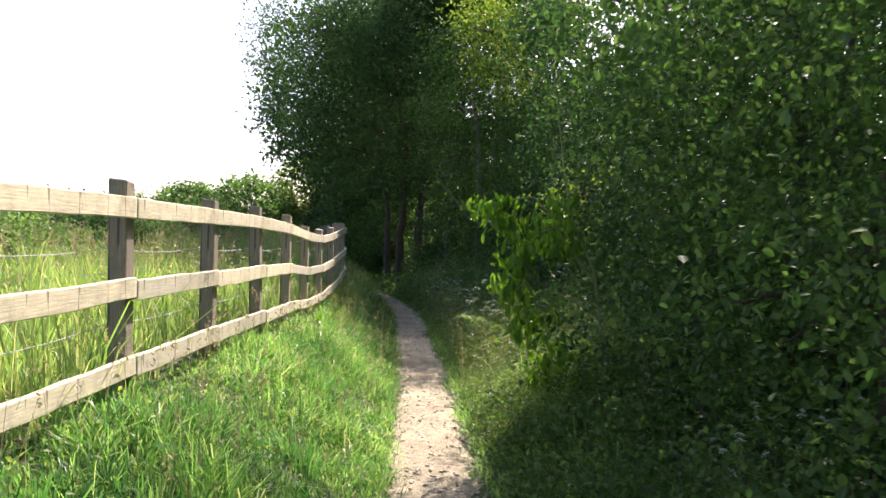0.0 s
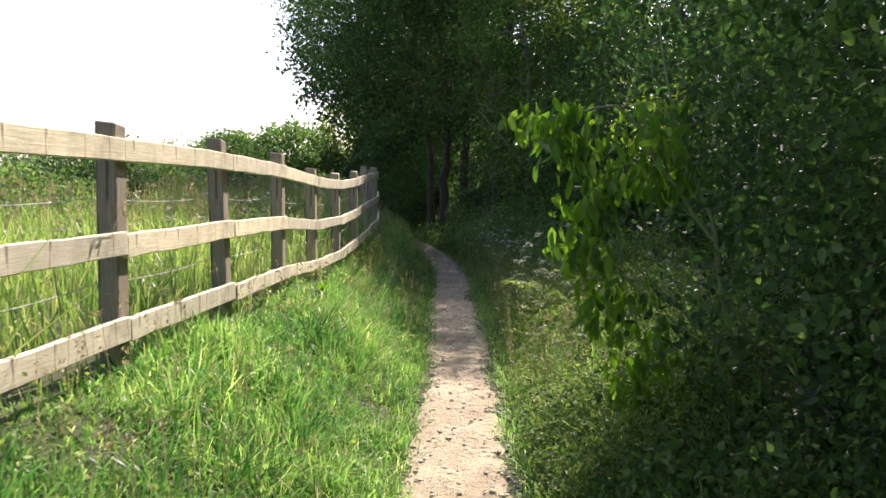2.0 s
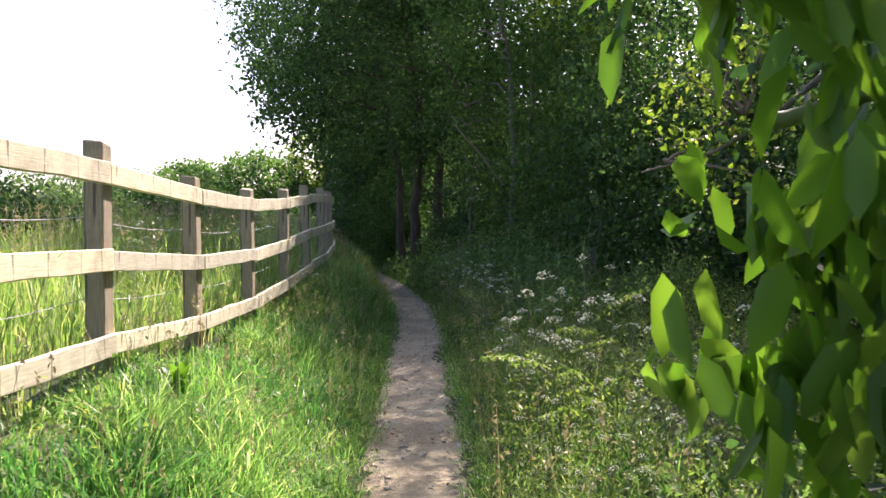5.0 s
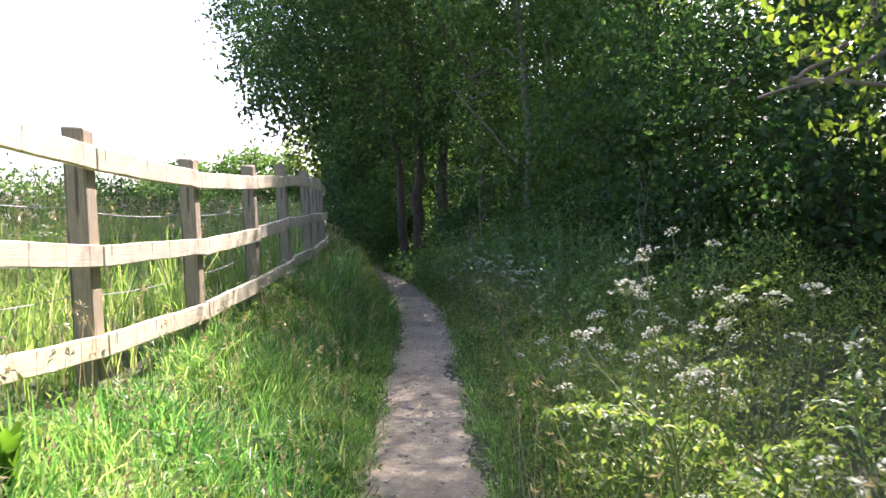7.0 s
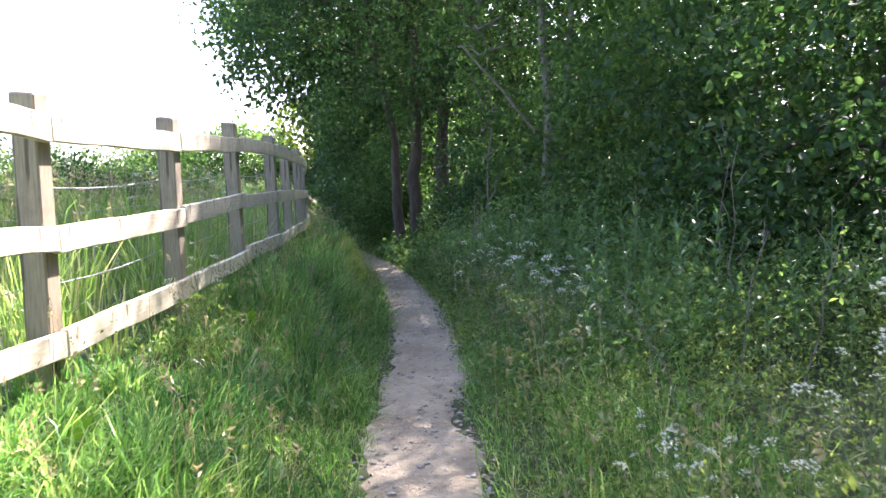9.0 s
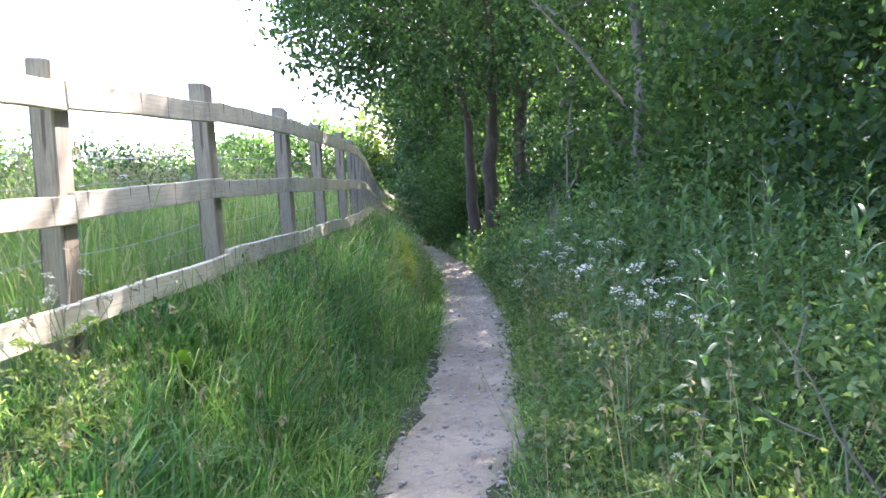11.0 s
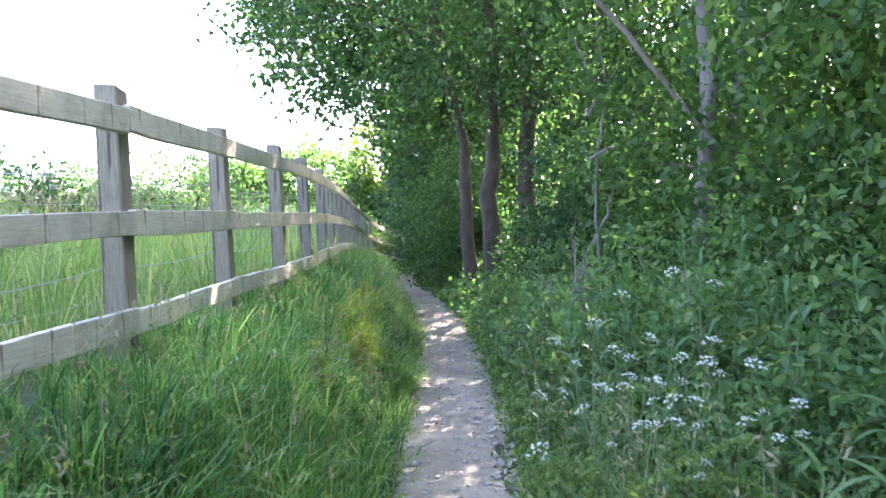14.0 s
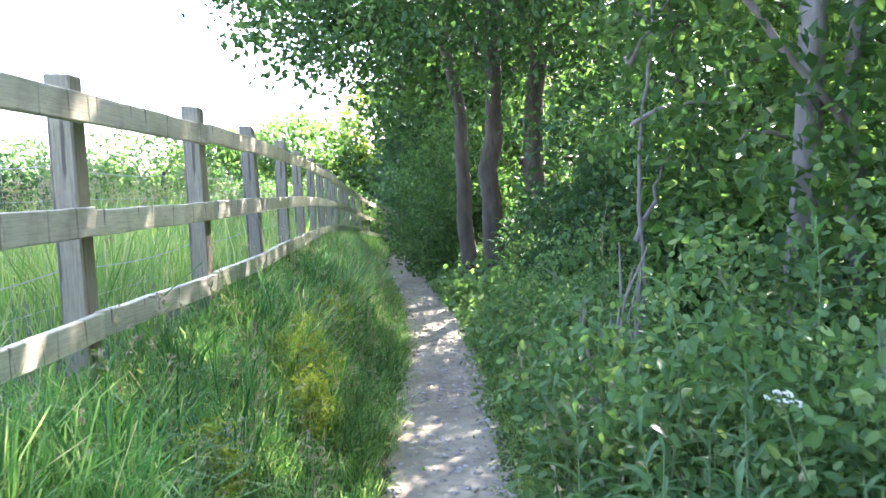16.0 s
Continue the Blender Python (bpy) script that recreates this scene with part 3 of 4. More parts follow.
# blobs at x -3.2 and -2.7 are added to shade the far bank
tree("tree", "tall dark broadleaf tree at the far bend of the path", [([g(-5.0, 41), (-5.2, 41, 5), (-6, 41, 10)], 0.22, 0.08)],
     [(-6.6, 38.5, 8.6, 3.2, 3.6, 4.0), (-4.4, 41, 9, 3.5, 4, 4.8), (-7.4, 36.6, 6.4, 1.6, 2.2, 2.0), (-3.6, 43, 5, 3, 3, 4.2), (-5.6, 42, 4.6, 2.2, 2.4, 2.2), (-3.2, 37.0, 7.6, 2.0, 1.9, 1.7), (-4.6, 38.4, 10.0, 2.0, 2.0, 1.6), (-2.7, 36.0, 6.4, 1.6, 1.6, 1.1)],
     2500, 16, 0.2, M["oak"], M["bark"], 32, 0.5, 0.65, limbs=30)
tree("tree", "pale grey leaning trunk wrapped in ivy and twigs", [([g(0.30, 23.1), (0.44, 23.1, 2.6), (0.40, 23.1, 3.8), (0.2, 23.2, 6.5)], 0.085, 0.05),
     ([g(0.60, 23.2), (0.68, 23.1, 2.5), (0.74, 23.1, 3.4), (0.9, 23.2, 6)], 0.06, 0.03)],
     [(0.6, 23.5, 6.0, 2.0, 2.2, 1.8), (1.8, 23.3, 4.0, 1.3, 1.8, 1.8), (0.5, 23.0, 1.2, 0.9, 0.7, 1.3), (0.55, 22.9, 2.0, 0.6, 0.5, 0.7)],
     900, 16, 0.10, M["shrub"], M["pale_bark"], 33, 0.3, 0.7, limbs=24, edge=True)
tree("sapling", "thin pale crooked sapling at the woodland edge", [([g(-0.56, 23.95), (-0.53, 23.95, 1.45), (-0.44, 23.95, 2.28), (-0.40, 23.95, 2.9), (-0.55, 24.0, 4.4)], 0.016, 0.008)],
     [(-0.5, 24.2, 4.0, 0.8, 1.0, 1.0), (-0.25, 24.1, 2.3, 0.5, 0.6, 0.6), (-0.6, 24.0, 3.0, 0.5, 0.5, 0.4)], 130, 12, 0.085, M["shrub"], M["pale_bark"], 34, 0.25, 0.7, limbs=18)

# woodland edge, tree by tree: place, spread, height, leaf length, clumps, leaf colour
EDGE = [(2.9, 1.6, 2.0, 2.6, 6.2, 0.06, 1500, "shrub"), (2.7, 5.6, 2.0, 2.2, 6.8, 0.058, 2700, "shrub"), (3.0, 8.4, 2.2, 1.8, 6.4, 0.06, 2300, "oak"),
        (4.0, 11.6, 2.5, 2.4, 8.6, 0.085, 2100, "oak"), (4.5, 15.2, 2.3, 2.4, 7.6, 0.085, 2200, "oak"), (3.2, 18.6, 2.4, 2.4, 7.0, 0.085, 1800, "oak"),
        (2.4, 21.4, 2.3, 2.0, 7.0, 0.075, 2300, "shrub"), (1.7, 25.2, 2.5, 2.6, 7.5, 0.08, 2300, "shrub"), (0.6, 28.6, 2.4, 2.4, 7.5, 0.09, 1600, "oak"),
        (-1.2, 35, 2.6, 3.2, 7.5, 0.15, 900, "shrub"), (-3.2, 38.5, 2.6, 3.2, 7.0, 0.16, 800, "shrub"),
        ]
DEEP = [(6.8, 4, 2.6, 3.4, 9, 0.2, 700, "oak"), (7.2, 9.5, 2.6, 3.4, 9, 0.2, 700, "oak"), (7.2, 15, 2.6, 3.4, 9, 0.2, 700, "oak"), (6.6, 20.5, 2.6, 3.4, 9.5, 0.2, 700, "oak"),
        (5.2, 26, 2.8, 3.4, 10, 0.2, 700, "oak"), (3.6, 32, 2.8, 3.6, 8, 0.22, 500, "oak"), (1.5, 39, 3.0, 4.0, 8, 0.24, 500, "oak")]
for k, (x, y, rx, ry, hi, leaf, n, mat) in enumerate(EDGE + DEEP):
    f = g(x + 0.4, y)
    # blob at z 7.0 added above the view to shade the near ground
    blobs = [(x, y, 0.9, rx, ry, 1.3), (x, y, 2.2, rx, ry, 1.4), (x + 0.1, y + 0.3, hi * 0.55, rx, ry, hi * 0.26)] + ([(x + 0.4, y, hi * 0.8, rx * 0.8, ry * 0.8, hi * 0.16)] if y < 17 else []) + ([(x - 1.6, y - 0.6, 7.0, 1.5, 1.1, 1.3)] if hi == 8.6 else [])
    # another high blob, added to drop shade on the path
    if y == 18.6:
        blobs += [(2.7, 18.9, 5.9, 1.4, 1.4, 0.9)]
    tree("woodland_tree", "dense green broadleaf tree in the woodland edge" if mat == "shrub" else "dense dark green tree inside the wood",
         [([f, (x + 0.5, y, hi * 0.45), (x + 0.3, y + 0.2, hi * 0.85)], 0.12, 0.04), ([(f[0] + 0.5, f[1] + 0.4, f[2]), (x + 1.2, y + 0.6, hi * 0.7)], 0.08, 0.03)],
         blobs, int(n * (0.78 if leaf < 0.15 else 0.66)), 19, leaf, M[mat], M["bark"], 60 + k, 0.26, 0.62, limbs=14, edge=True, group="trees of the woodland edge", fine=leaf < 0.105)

tree("tree", "slender tree leaning its sunlit leafy boughs over the path", [([g(2.8, 21.6), (2.5, 21.5, 3.0), (1.8, 21.0, 5.4), (0.7, 20.6, 6.7)], 0.09, 0.02), ([(2.5, 21.5, 3.0), (2.2, 21.2, 6.0), (1.8, 21.0, 8.0)], 0.06, 0.02)],
     [(0.9, 20.7, 6.4, 1.1, 1.1, 1.1), (1.8, 20.9, 5.8, 1.3, 1.1, 1.3), (2.2, 21.1, 7.6, 1.5, 1.3, 1.1), (0.3, 21.3, 7.3, 0.8, 1.0, 0.6)], 420, 17, 0.085, M["lime"], M["bark"], 205, 0.3, 0.62, 0.4, limbs=22, fine=True)
# added to shade the far fence and to stand dark behind it
tree("tree", "tall dark tree added behind the far fence to shade it", [([g(-6.4, 62.5), (-6.6, 62.5, 5), (-7.2, 62, 11)], 0.24, 0.08)],
     [(-7.0, 62.0, 8.0, 4.0, 3.0, 4.6), (-9.5, 61.5, 6.0, 3.0, 2.4, 3.4), (-5.0, 60.0, 5.0, 3.0, 2.4, 3.0)], 1300, 15, 0.26, M["oak"], M["bark"], 208, 0.6, 0.62, limbs=16)
# stands behind nearer trees, added to keep sun off the far fence
tree("tree", "broadleaf tree added to shade the far end of the fence", [([g(-4.9, 54.0), (-5.1, 54.0, 4), (-5.8, 53.8, 9)], 0.2, 0.07)],
     [(-6.2, 54.5, 7.6, 2.6, 2.2, 2.0), (-5.6, 51.4, 5.6, 1.9, 1.8, 1.4), (-7.6, 52.0, 6.2, 1.9, 2.0, 1.2)], 620, 15, 0.22, M["oak"], M["bark"], 209, 0.5, 0.62, limbs=16)
# assumed bough, set above the view to cast shade on the path
tree("tree", "slender tree with a leafy bough added to shade the path", [([g(3.7, 17.4), (3.4, 17.3, 3.4), (2.6, 17.4, 5.6), (1.8, 18.2, 6.4)], 0.09, 0.02)],
     [(1.95, 17.7, 6.3, 0.45, 1.2, 0.5), (1.7, 19.2, 6.5, 0.5, 1.0, 0.5)], 150, 17, 0.085, M["oak"], M["bark"], 210, 0.28, 0.62, 0.3, limbs=18, fine=True)
# added so that its crown shades the far bank and darkens the background
tree("tree", "dark broadleaf tree added to shade the far bank", [([g(-4.6, 47), (-4.8, 46.8, 4), (-5.4, 46.5, 9)], 0.18, 0.06)],
     [(-5.2, 46.5, 8.8, 2.7, 3.2, 4.0), (-6.6, 44.6, 8.0, 1.5, 2.0, 2.0), (-4.2, 44, 6, 2.2, 2.2, 2.4)], 620, 15, 0.22, M["oak"], M["bark"], 207, 0.5, 0.62, limbs=16)
# crown placed high, mostly out of view, so that it shades path and bank
tree("tree", "tall dense broadleaf tree added to shade the path and bank", [([g(0.3, 27.8), (0.1, 27.6, 3.5), (-0.8, 27.0, 8.5)], 0.15, 0.05), ([(0.1, 27.6, 3.5), (-1.2, 26.8, 5.5), (-2.3, 26.2, 7.6)], 0.08, 0.03)],
     [(-0.5, 27.0, 8.8, 2.3, 2.0, 2.2), (-2.2, 26.2, 7.6, 1.7, 1.6, 1.3), (-1.0, 25.4, 9.8, 1.6, 1.4, 1.2), (1.0, 25.8, 9.2, 1.8, 1.7, 1.3), (2.2, 27.0, 9.0, 1.6, 1.8, 1.4)], 1500, 17, 0.12, M["oak"], M["bark"], 206, 0.36, 0.62, limbs=24)
# overhanging shrub with large drooping leaves, and a bough with pale leaves
tree("shrub", "overhanging shrub with large drooping bright green leaves", [([g(1.68, 7.45), (1.48, 7.35, 1.4), (0.96, 7.25, 2.1), (0.54, 7.22, 2.05)], 0.014, 0.005),
     ([g(1.76, 7.45), (1.48, 7.35, 0.9), (1.03, 7.25, 1.3)], 0.011, 0.005), ([(1.48, 7.35, 1.4), (1.26, 7.35, 2.0), (1.16, 7.45, 2.9)], 0.011, 0.005)],
     [(0.56, 7.22, 2.00, 0.16, 0.13, 0.08), (0.73, 7.22, 1.94, 0.22, 0.14, 0.12), (0.86, 7.22, 1.68, 0.13, 0.13, 0.22), (0.78, 7.22, 1.38, 0.14, 0.13, 0.18),
      (0.96, 7.22, 1.05, 0.15, 0.15, 0.22), (1.18, 7.3, 1.85, 0.2, 0.18, 0.25), (1.16, 7.3, 0.75, 0.2, 0.18, 0.28)],
     125, 6, 0.10, M["big"], M["stem"], 201, 0.085, 0.42, 2.6, limbs=10, category="shrub", flat=0.1, fine=True)
tree("bough", "twiggy sunlit bough with pale green leaves", [([(3.2, 13.2, 2.9), (2.5, 12.8, 2.4), (1.9, 12.5, 2.05), (1.35, 12.45, 1.9)], 0.03, 0.006)],
     [(1.9, 12.5, 1.95, 0.35, 0.3, 0.28), (1.7, 12.5, 2.3, 0.35, 0.3, 0.25), (2.2, 12.6, 2.5, 0.5, 0.4, 0.45), (1.5, 12.4, 2.6, 0.4, 0.3, 0.25)], 95, 8, 0.06, M["lime"], M["dead"], 202, 0.12, 0.6, 0.5, limbs=12, category="branch")

# far bushes and the hedge across the field
FAR_BUSHES = [
        (-15.5, 58, 3.0, 3.5, 3.3, "shrub", "sunlit yellow-green bush beyond the fence"), (-19.4, 57, 2.8, 3.0, 2.7, "shrub", "broad olive-green bush beyond the fence"), (-12.0, 63, 3.5, 4, 4.6, "lime", "sunlit yellow-green bush beyond the fence"),
        (-8.5, 61, 3.2, 4, 4.2, "oak", "sunlit yellow-green bush beyond the fence"),
        (-5.6, 52, 3.2, 4, 4, "oak", "dark thicket closing the path"), (-2.4, 46, 3.2, 5, 5, "oak", "dark thicket closing the path"), (-9.6, 57.5, 2.2, 2.4, 2.4, "oak", "dark thicket closing the path"), (-7.0, 59.0, 2.4, 2.4, 3.0, "oak", "dark thicket closing the path"),
        (-3.5, 34.6, 0.9, 1.3, 1.7, "shrub", "leafy green bush beside the far path"), (-4.6, 38.0, 0.9, 1.5, 1.9, "shrub", "leafy green bush beside the far path"), (-5.6, 42.0, 1.2, 1.8, 2.2, "oak", "dark bush beside the far path"),
        (-19, 66, 4, 4, 2.0, "lime", "low green hedge across the field"), (-25, 70, 5, 4, 1.9, "lime", "low green hedge across the field"), (-33, 74, 6, 5, 1.9, "lime", "low green hedge across the field"),
        (-42, 76, 6, 5, 1.8, "lime", "low green hedge across the field"), ]
FIELD_BUSHES = [(-10.8, 35.0, 1.6, 1.6, 1.25, "bramble", "grey-green bramble bush in the field"), (-14.0, 37, 2.0, 1.8, 1.3, "shrub", "green bush standing in the field"),
        (-9.5, 43, 1.3, 2.0, 1.0, "shrub", "green bush standing behind the fence"), (-10.2, 24.5, 1.6, 1.8, 0.8, "bramble", "grey-green bramble bush in the field"), (-10.6, 28, 1.7, 1.8, 0.85, "oak", "dark green bush standing in the field"),
        (-11.0, 31.5, 1.6, 1.8, 0.9, "bramble", "grey-green bramble bush in the field"), (-12.0, 40.5, 1.9, 2.2, 1.0, "oak", "dark green bush standing in the field"), (-12.6, 45, 1.9, 2.2, 1.0, "bramble", "grey-green bramble bush in the field"),
        (-9.8, 20.5, 1.5, 1.8, 0.7, "oak", "dark green bush standing in the field"), (-9.4, 16.5, 1.5, 1.8, 0.7, "bramble", "grey-green bramble bush in the field")]
for k, (x, y, rx, ry, rz, mat, lab) in enumerate(FAR_BUSHES + FIELD_BUSHES):
    z = float(height(x, y))
    big = rx > 2
    tree("bush", lab, [([g(x, y), (x, y, z + rz)], 0.1, 0.03), ([g(x + 0.3 * rx, y), (x + 0.4 * rx, y, z + rz)], 0.08, 0.03)],
         [(x, y, z + rz * 0.85, rx, ry, rz), (x + 0.3 * rx, y + 1, z + rz * 0.5, rx, ry, rz * 0.7), (x - 0.5 * rx, y, z + rz * 0.4, rx * 0.8, ry, rz * 0.6)],
         (1200 if k < 4 else 1000) if big else 620, 15, 0.28 if big else 0.10, M[mat], M["bark"], 90 + k, 0.55 if big else 0.3, 0.6, limbs=8, category="bush")


# ---------------------------------------------------------------- undergrowth
def undergrowth(name, label, n, y0, y1, d0, d1, h0, h1, leaf, mat, seed, slim=0.75, per=7, clump=0.07):
    """A layer of leaves from the path's edge into the wood, taller towards the wood."""
    r = np.random.default_rng(seed)
    k = n // per
    y = r.uniform(y0, y1, k)
    f = r.uniform(0, 1, k)
    lo, hi = d0(y), d1(y)
    x = way_x(y) + lo + (hi - lo) * f
    top = (h0 + (h1 - h0) * f ** 0.6) * (0.75 + 0.3 * np.sin(3.1 * x + 1.7 * y) * np.sin(2.3 * y - x) + 0.15 * r.normal(size=k))
    c = np.stack([x, y, height(x, y) + np.clip(top, 0.04, 3) * r.uniform(0, 1, k) ** 0.45], 1)
    p = np.repeat(c, per, 0) + r.normal(size=(k * per, 3)) * clump * [1, 1, 0.7]
    v, t = leaf_arrays(p, leaf, r, 0.1, slim, 0.6)
    return tagged(obj(name, mesh_np(name, v, tris=t), mat), label, "undergrowth", kind="stuff")


NEAR_WOOD = lambda y: wall_d(y) + 0.6
PATH_RIM = lambda y: 0.46 + 0 * y
undergrowth("undergrowth", "bramble and ground ivy leaves under the trees", 22000, 1.5, 9.5, PATH_RIM, NEAR_WOOD, 0.10, 0.8, 0.05, M["shrub"], 301, 0.6)
undergrowth("undergrowth", "fine ferny herb leaves in the clearing", 78000, 6.8, 19, PATH_RIM, lambda y: np.minimum(wall_d(y) + 0.6, 1.25 + 2.2 * smooth01((y - 8.0) / 2.5)), 0.2, 0.7, 0.03, M["herb"], 302, 0.42, 9, 0.06)
undergrowth("undergrowth", "bramble and nettle leaves at the woodland edge", 40000, 15.5, 27, PATH_RIM, NEAR_WOOD, 0.10, 1.0, 0.05, M["bramble"], 306, 0.55)
undergrowth("undergrowth", "small bright herb leaves beside the path", 14000, 18, 27, lambda y: 0.34 + 0 * y, lambda y: 1.0 + 0 * y, 0.10, 0.4, 0.036, M["herb"], 307, 0.45)
undergrowth("undergrowth", "shaded undergrowth by the far path", 16000, 26, 50, lambda y: 0.36 + 0 * y, lambda y: wall_d(y) + 1.2, 0.2, 1.0, 0.12, M["bramble"], 303)
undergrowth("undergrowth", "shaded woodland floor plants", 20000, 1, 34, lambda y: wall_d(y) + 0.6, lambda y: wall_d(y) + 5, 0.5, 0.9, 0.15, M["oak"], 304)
undergrowth("undergrowth", "clover and herb leaves among the bank grass", 12000, 2, 30, lambda y: fence_x(y) - way_x(y) + 0.05, lambda y: -0.36 + 0 * y, 0.26, 0.1, 0.035, M["herb"], 305, 0.6)


for k, (x, y, rx, rz) in enumerate([(-0.70, 21.9, 0.5, 0.55), (-0.25, 21.2, 0.55, 0.55), (0.25, 20.6, 0.55, 0.6), (-1.0, 23.4, 0.5, 0.5), (-1.35, 24.8, 0.5, 0.5), (-0.1, 22.4, 0.6, 0.75), (0.6, 21.6, 0.6, 0.85),
                                    (0.75, 19.6, 0.5, 0.5), (-0.9, 26.2, 0.6, 0.7), (1.1, 20.4, 0.6, 0.9)]):
    z = float(height(x, y))
    tree("bramble_bush", "sprawling bramble bush with grey-green leaves", [([g(x, y), (x + 0.1, y, z + rz)], 0.008, 0.004), ([g(x, y), (x - 0.3, y - 0.1, z + rz * 0.9)], 0.007, 0.003)],
         [(x, y, z + rz * 0.75, rx, rx, rz)], 150, 13, 0.055, M["bramble"], M["stem"], 230 + k, 0.13, 0.58, limbs=6, category="bush", flat=0.4, group="brambles at the woodland edge", fine=True)


# leafy bushes round the feet of the far stems
for k, (x, y, rx, rz) in enumerate([(-1.6, 29.2, 0.6, 1.0), (-0.9, 28.2, 0.75, 1.2), (-0.35, 27.0, 0.85, 1.3)]):
    z = float(height(x, y))
    tree("bush", "leafy green hawthorn bush at the feet of the trees", [([g(x, y), (x + 0.1, y, z + rz)], 0.02, 0.008), ([g(x, y), (x - 0.3, y - 0.1, z + rz * 0.9)], 0.016, 0.006)],
         [(x, y, z + rz * 0.7, rx, rx, rz * 0.8), (x + 0.2, y - 0.2, z + rz * 0.4, rx, rx, rz * 0.4)], 300, 15, 0.07, M["oak"], M["bark"], 260 + k, 0.17, 0.6, limbs=10, category="bush", group="bushes at the feet of the trees", fine=True)

# soft clumps on the bank, sunlight painted into their pale yellow-green leaves
for k, (x, y, rx, rz) in enumerate([(-2.6, 22.8, 0.24, 0.34), (-2.42, 22.4, 0.16, 0.26), (-2.3, 21.0, 0.15, 0.22), (-3.0, 24.6, 0.2, 0.3)]):
    z = float(height(x, y))
    tree("sun_tinted_clump", "soft clump on the bank, sunlight painted into its yellow-green leaves", [([g(x, y), (x + 0.03, y, z + rz)], 0.004, 0.002), ([g(x, y), (x - 0.1, y - 0.05, z + rz * 0.9)], 0.004, 0.002)],
         [(x, y, z + rz * 0.7, rx, rx, rz * 0.7), (x + 0.03, y, z + rz * 1.2, rx * 0.5, rx * 0.5, rz * 0.5)], 190, 9, 0.026, M["sun_tinted_clump"], M["stem"], 280 + k, 0.05, 0.3, -0.6, limbs=10, category="wild plant", group="bedstraw on the bank")


# ---------------------------------------------------------------- cow parsley
def umbel_mesh(r, size):
    """A flat-topped head: rays and clusters of tiny florets."""
    V, T, off = [], [], 0
    k = 12
    for i in range(k):
        a, rad = 2.4 * i, size * math.sqrt((i + 0.4) / k) * r.uniform(0.85, 1.15)
        c = np.array([rad * math.cos(a), rad * math.sin(a), size * (0.55 + r.uniform(-0.12, 0.12)) - 0.6 * rad * rad / size])
        for _ in range(9):
            n = unit(r.normal(size=3) + [0, 0, 0.7])
            p = c + n * size * [0.16, 0.16, 0.11]
            u = unit(n + r.normal(size=3) * 0.5)
            s1 = unit(np.cross(u, [1.0, 0.2, 0.1])) * size * 0.085
            s2 = np.cross(u, s1)
            V.append(np.array([p - s1, p - s2, p + s1, p + s2]))
            T += [(off, off + 1, off + 2), (off, off + 2, off + 3)]
            off += 4
    return mesh_np("umbel", np.concatenate(V), tris=np.array(T))


def ray_mesh(size):
    """The thin green rays that carry the clusters of a head."""
    rays = []
    for i in range(12):
        a, rad = 2.4 * i, size * math.sqrt((i + 0.4) / 12)
        c = np.array([rad * math.cos(a), rad * math.sin(a), size * 0.5 - 0.6 * rad * rad / size])
        rays.append(tube([np.array([0, 0, -size * 0.5]), c * [0.6, 0.6, 0.4], c], [0.001, 0.0008, 0.0006], 3))
    v, q = joined(rays)
    return mesh_np("rays", v, q)


def fern_leaf_mesh(name, r, length, pairs, leaflet, slim):
    """A divided leaf that arches outwards along +x."""
    t = np.linspace(0.2, 1, pairs)
    P = []
    for u in t:
        reach = length * 0.42 * (1.15 - u)
        for side in (-1, 1):
            for s in np.linspace(0.15, 1, 4):
                P.append([u * length + 0.25 * reach * s, side * reach * s, 0.35 * length * u * (1.2 - u) - 0.05 * s * length])
    v, tr = leaf_arrays(np.array(P), leaflet, r, 0.1, slim, 1.2)
    sv, sq = tube([[0, 0, 0], [length * 0.5, 0, 0.35 * length * 0.5 * 0.7], [length, 0, 0.07 * length]], [0.003, 0.002, 0.001], 4)
    st = np.concatenate([sq[:, [0, 1, 2]], sq[:, [0, 2, 3]]]) + len(v)
    return mesh_np(name, np.concatenate([v, sv]), tris=np.concatenate([tr, st]))


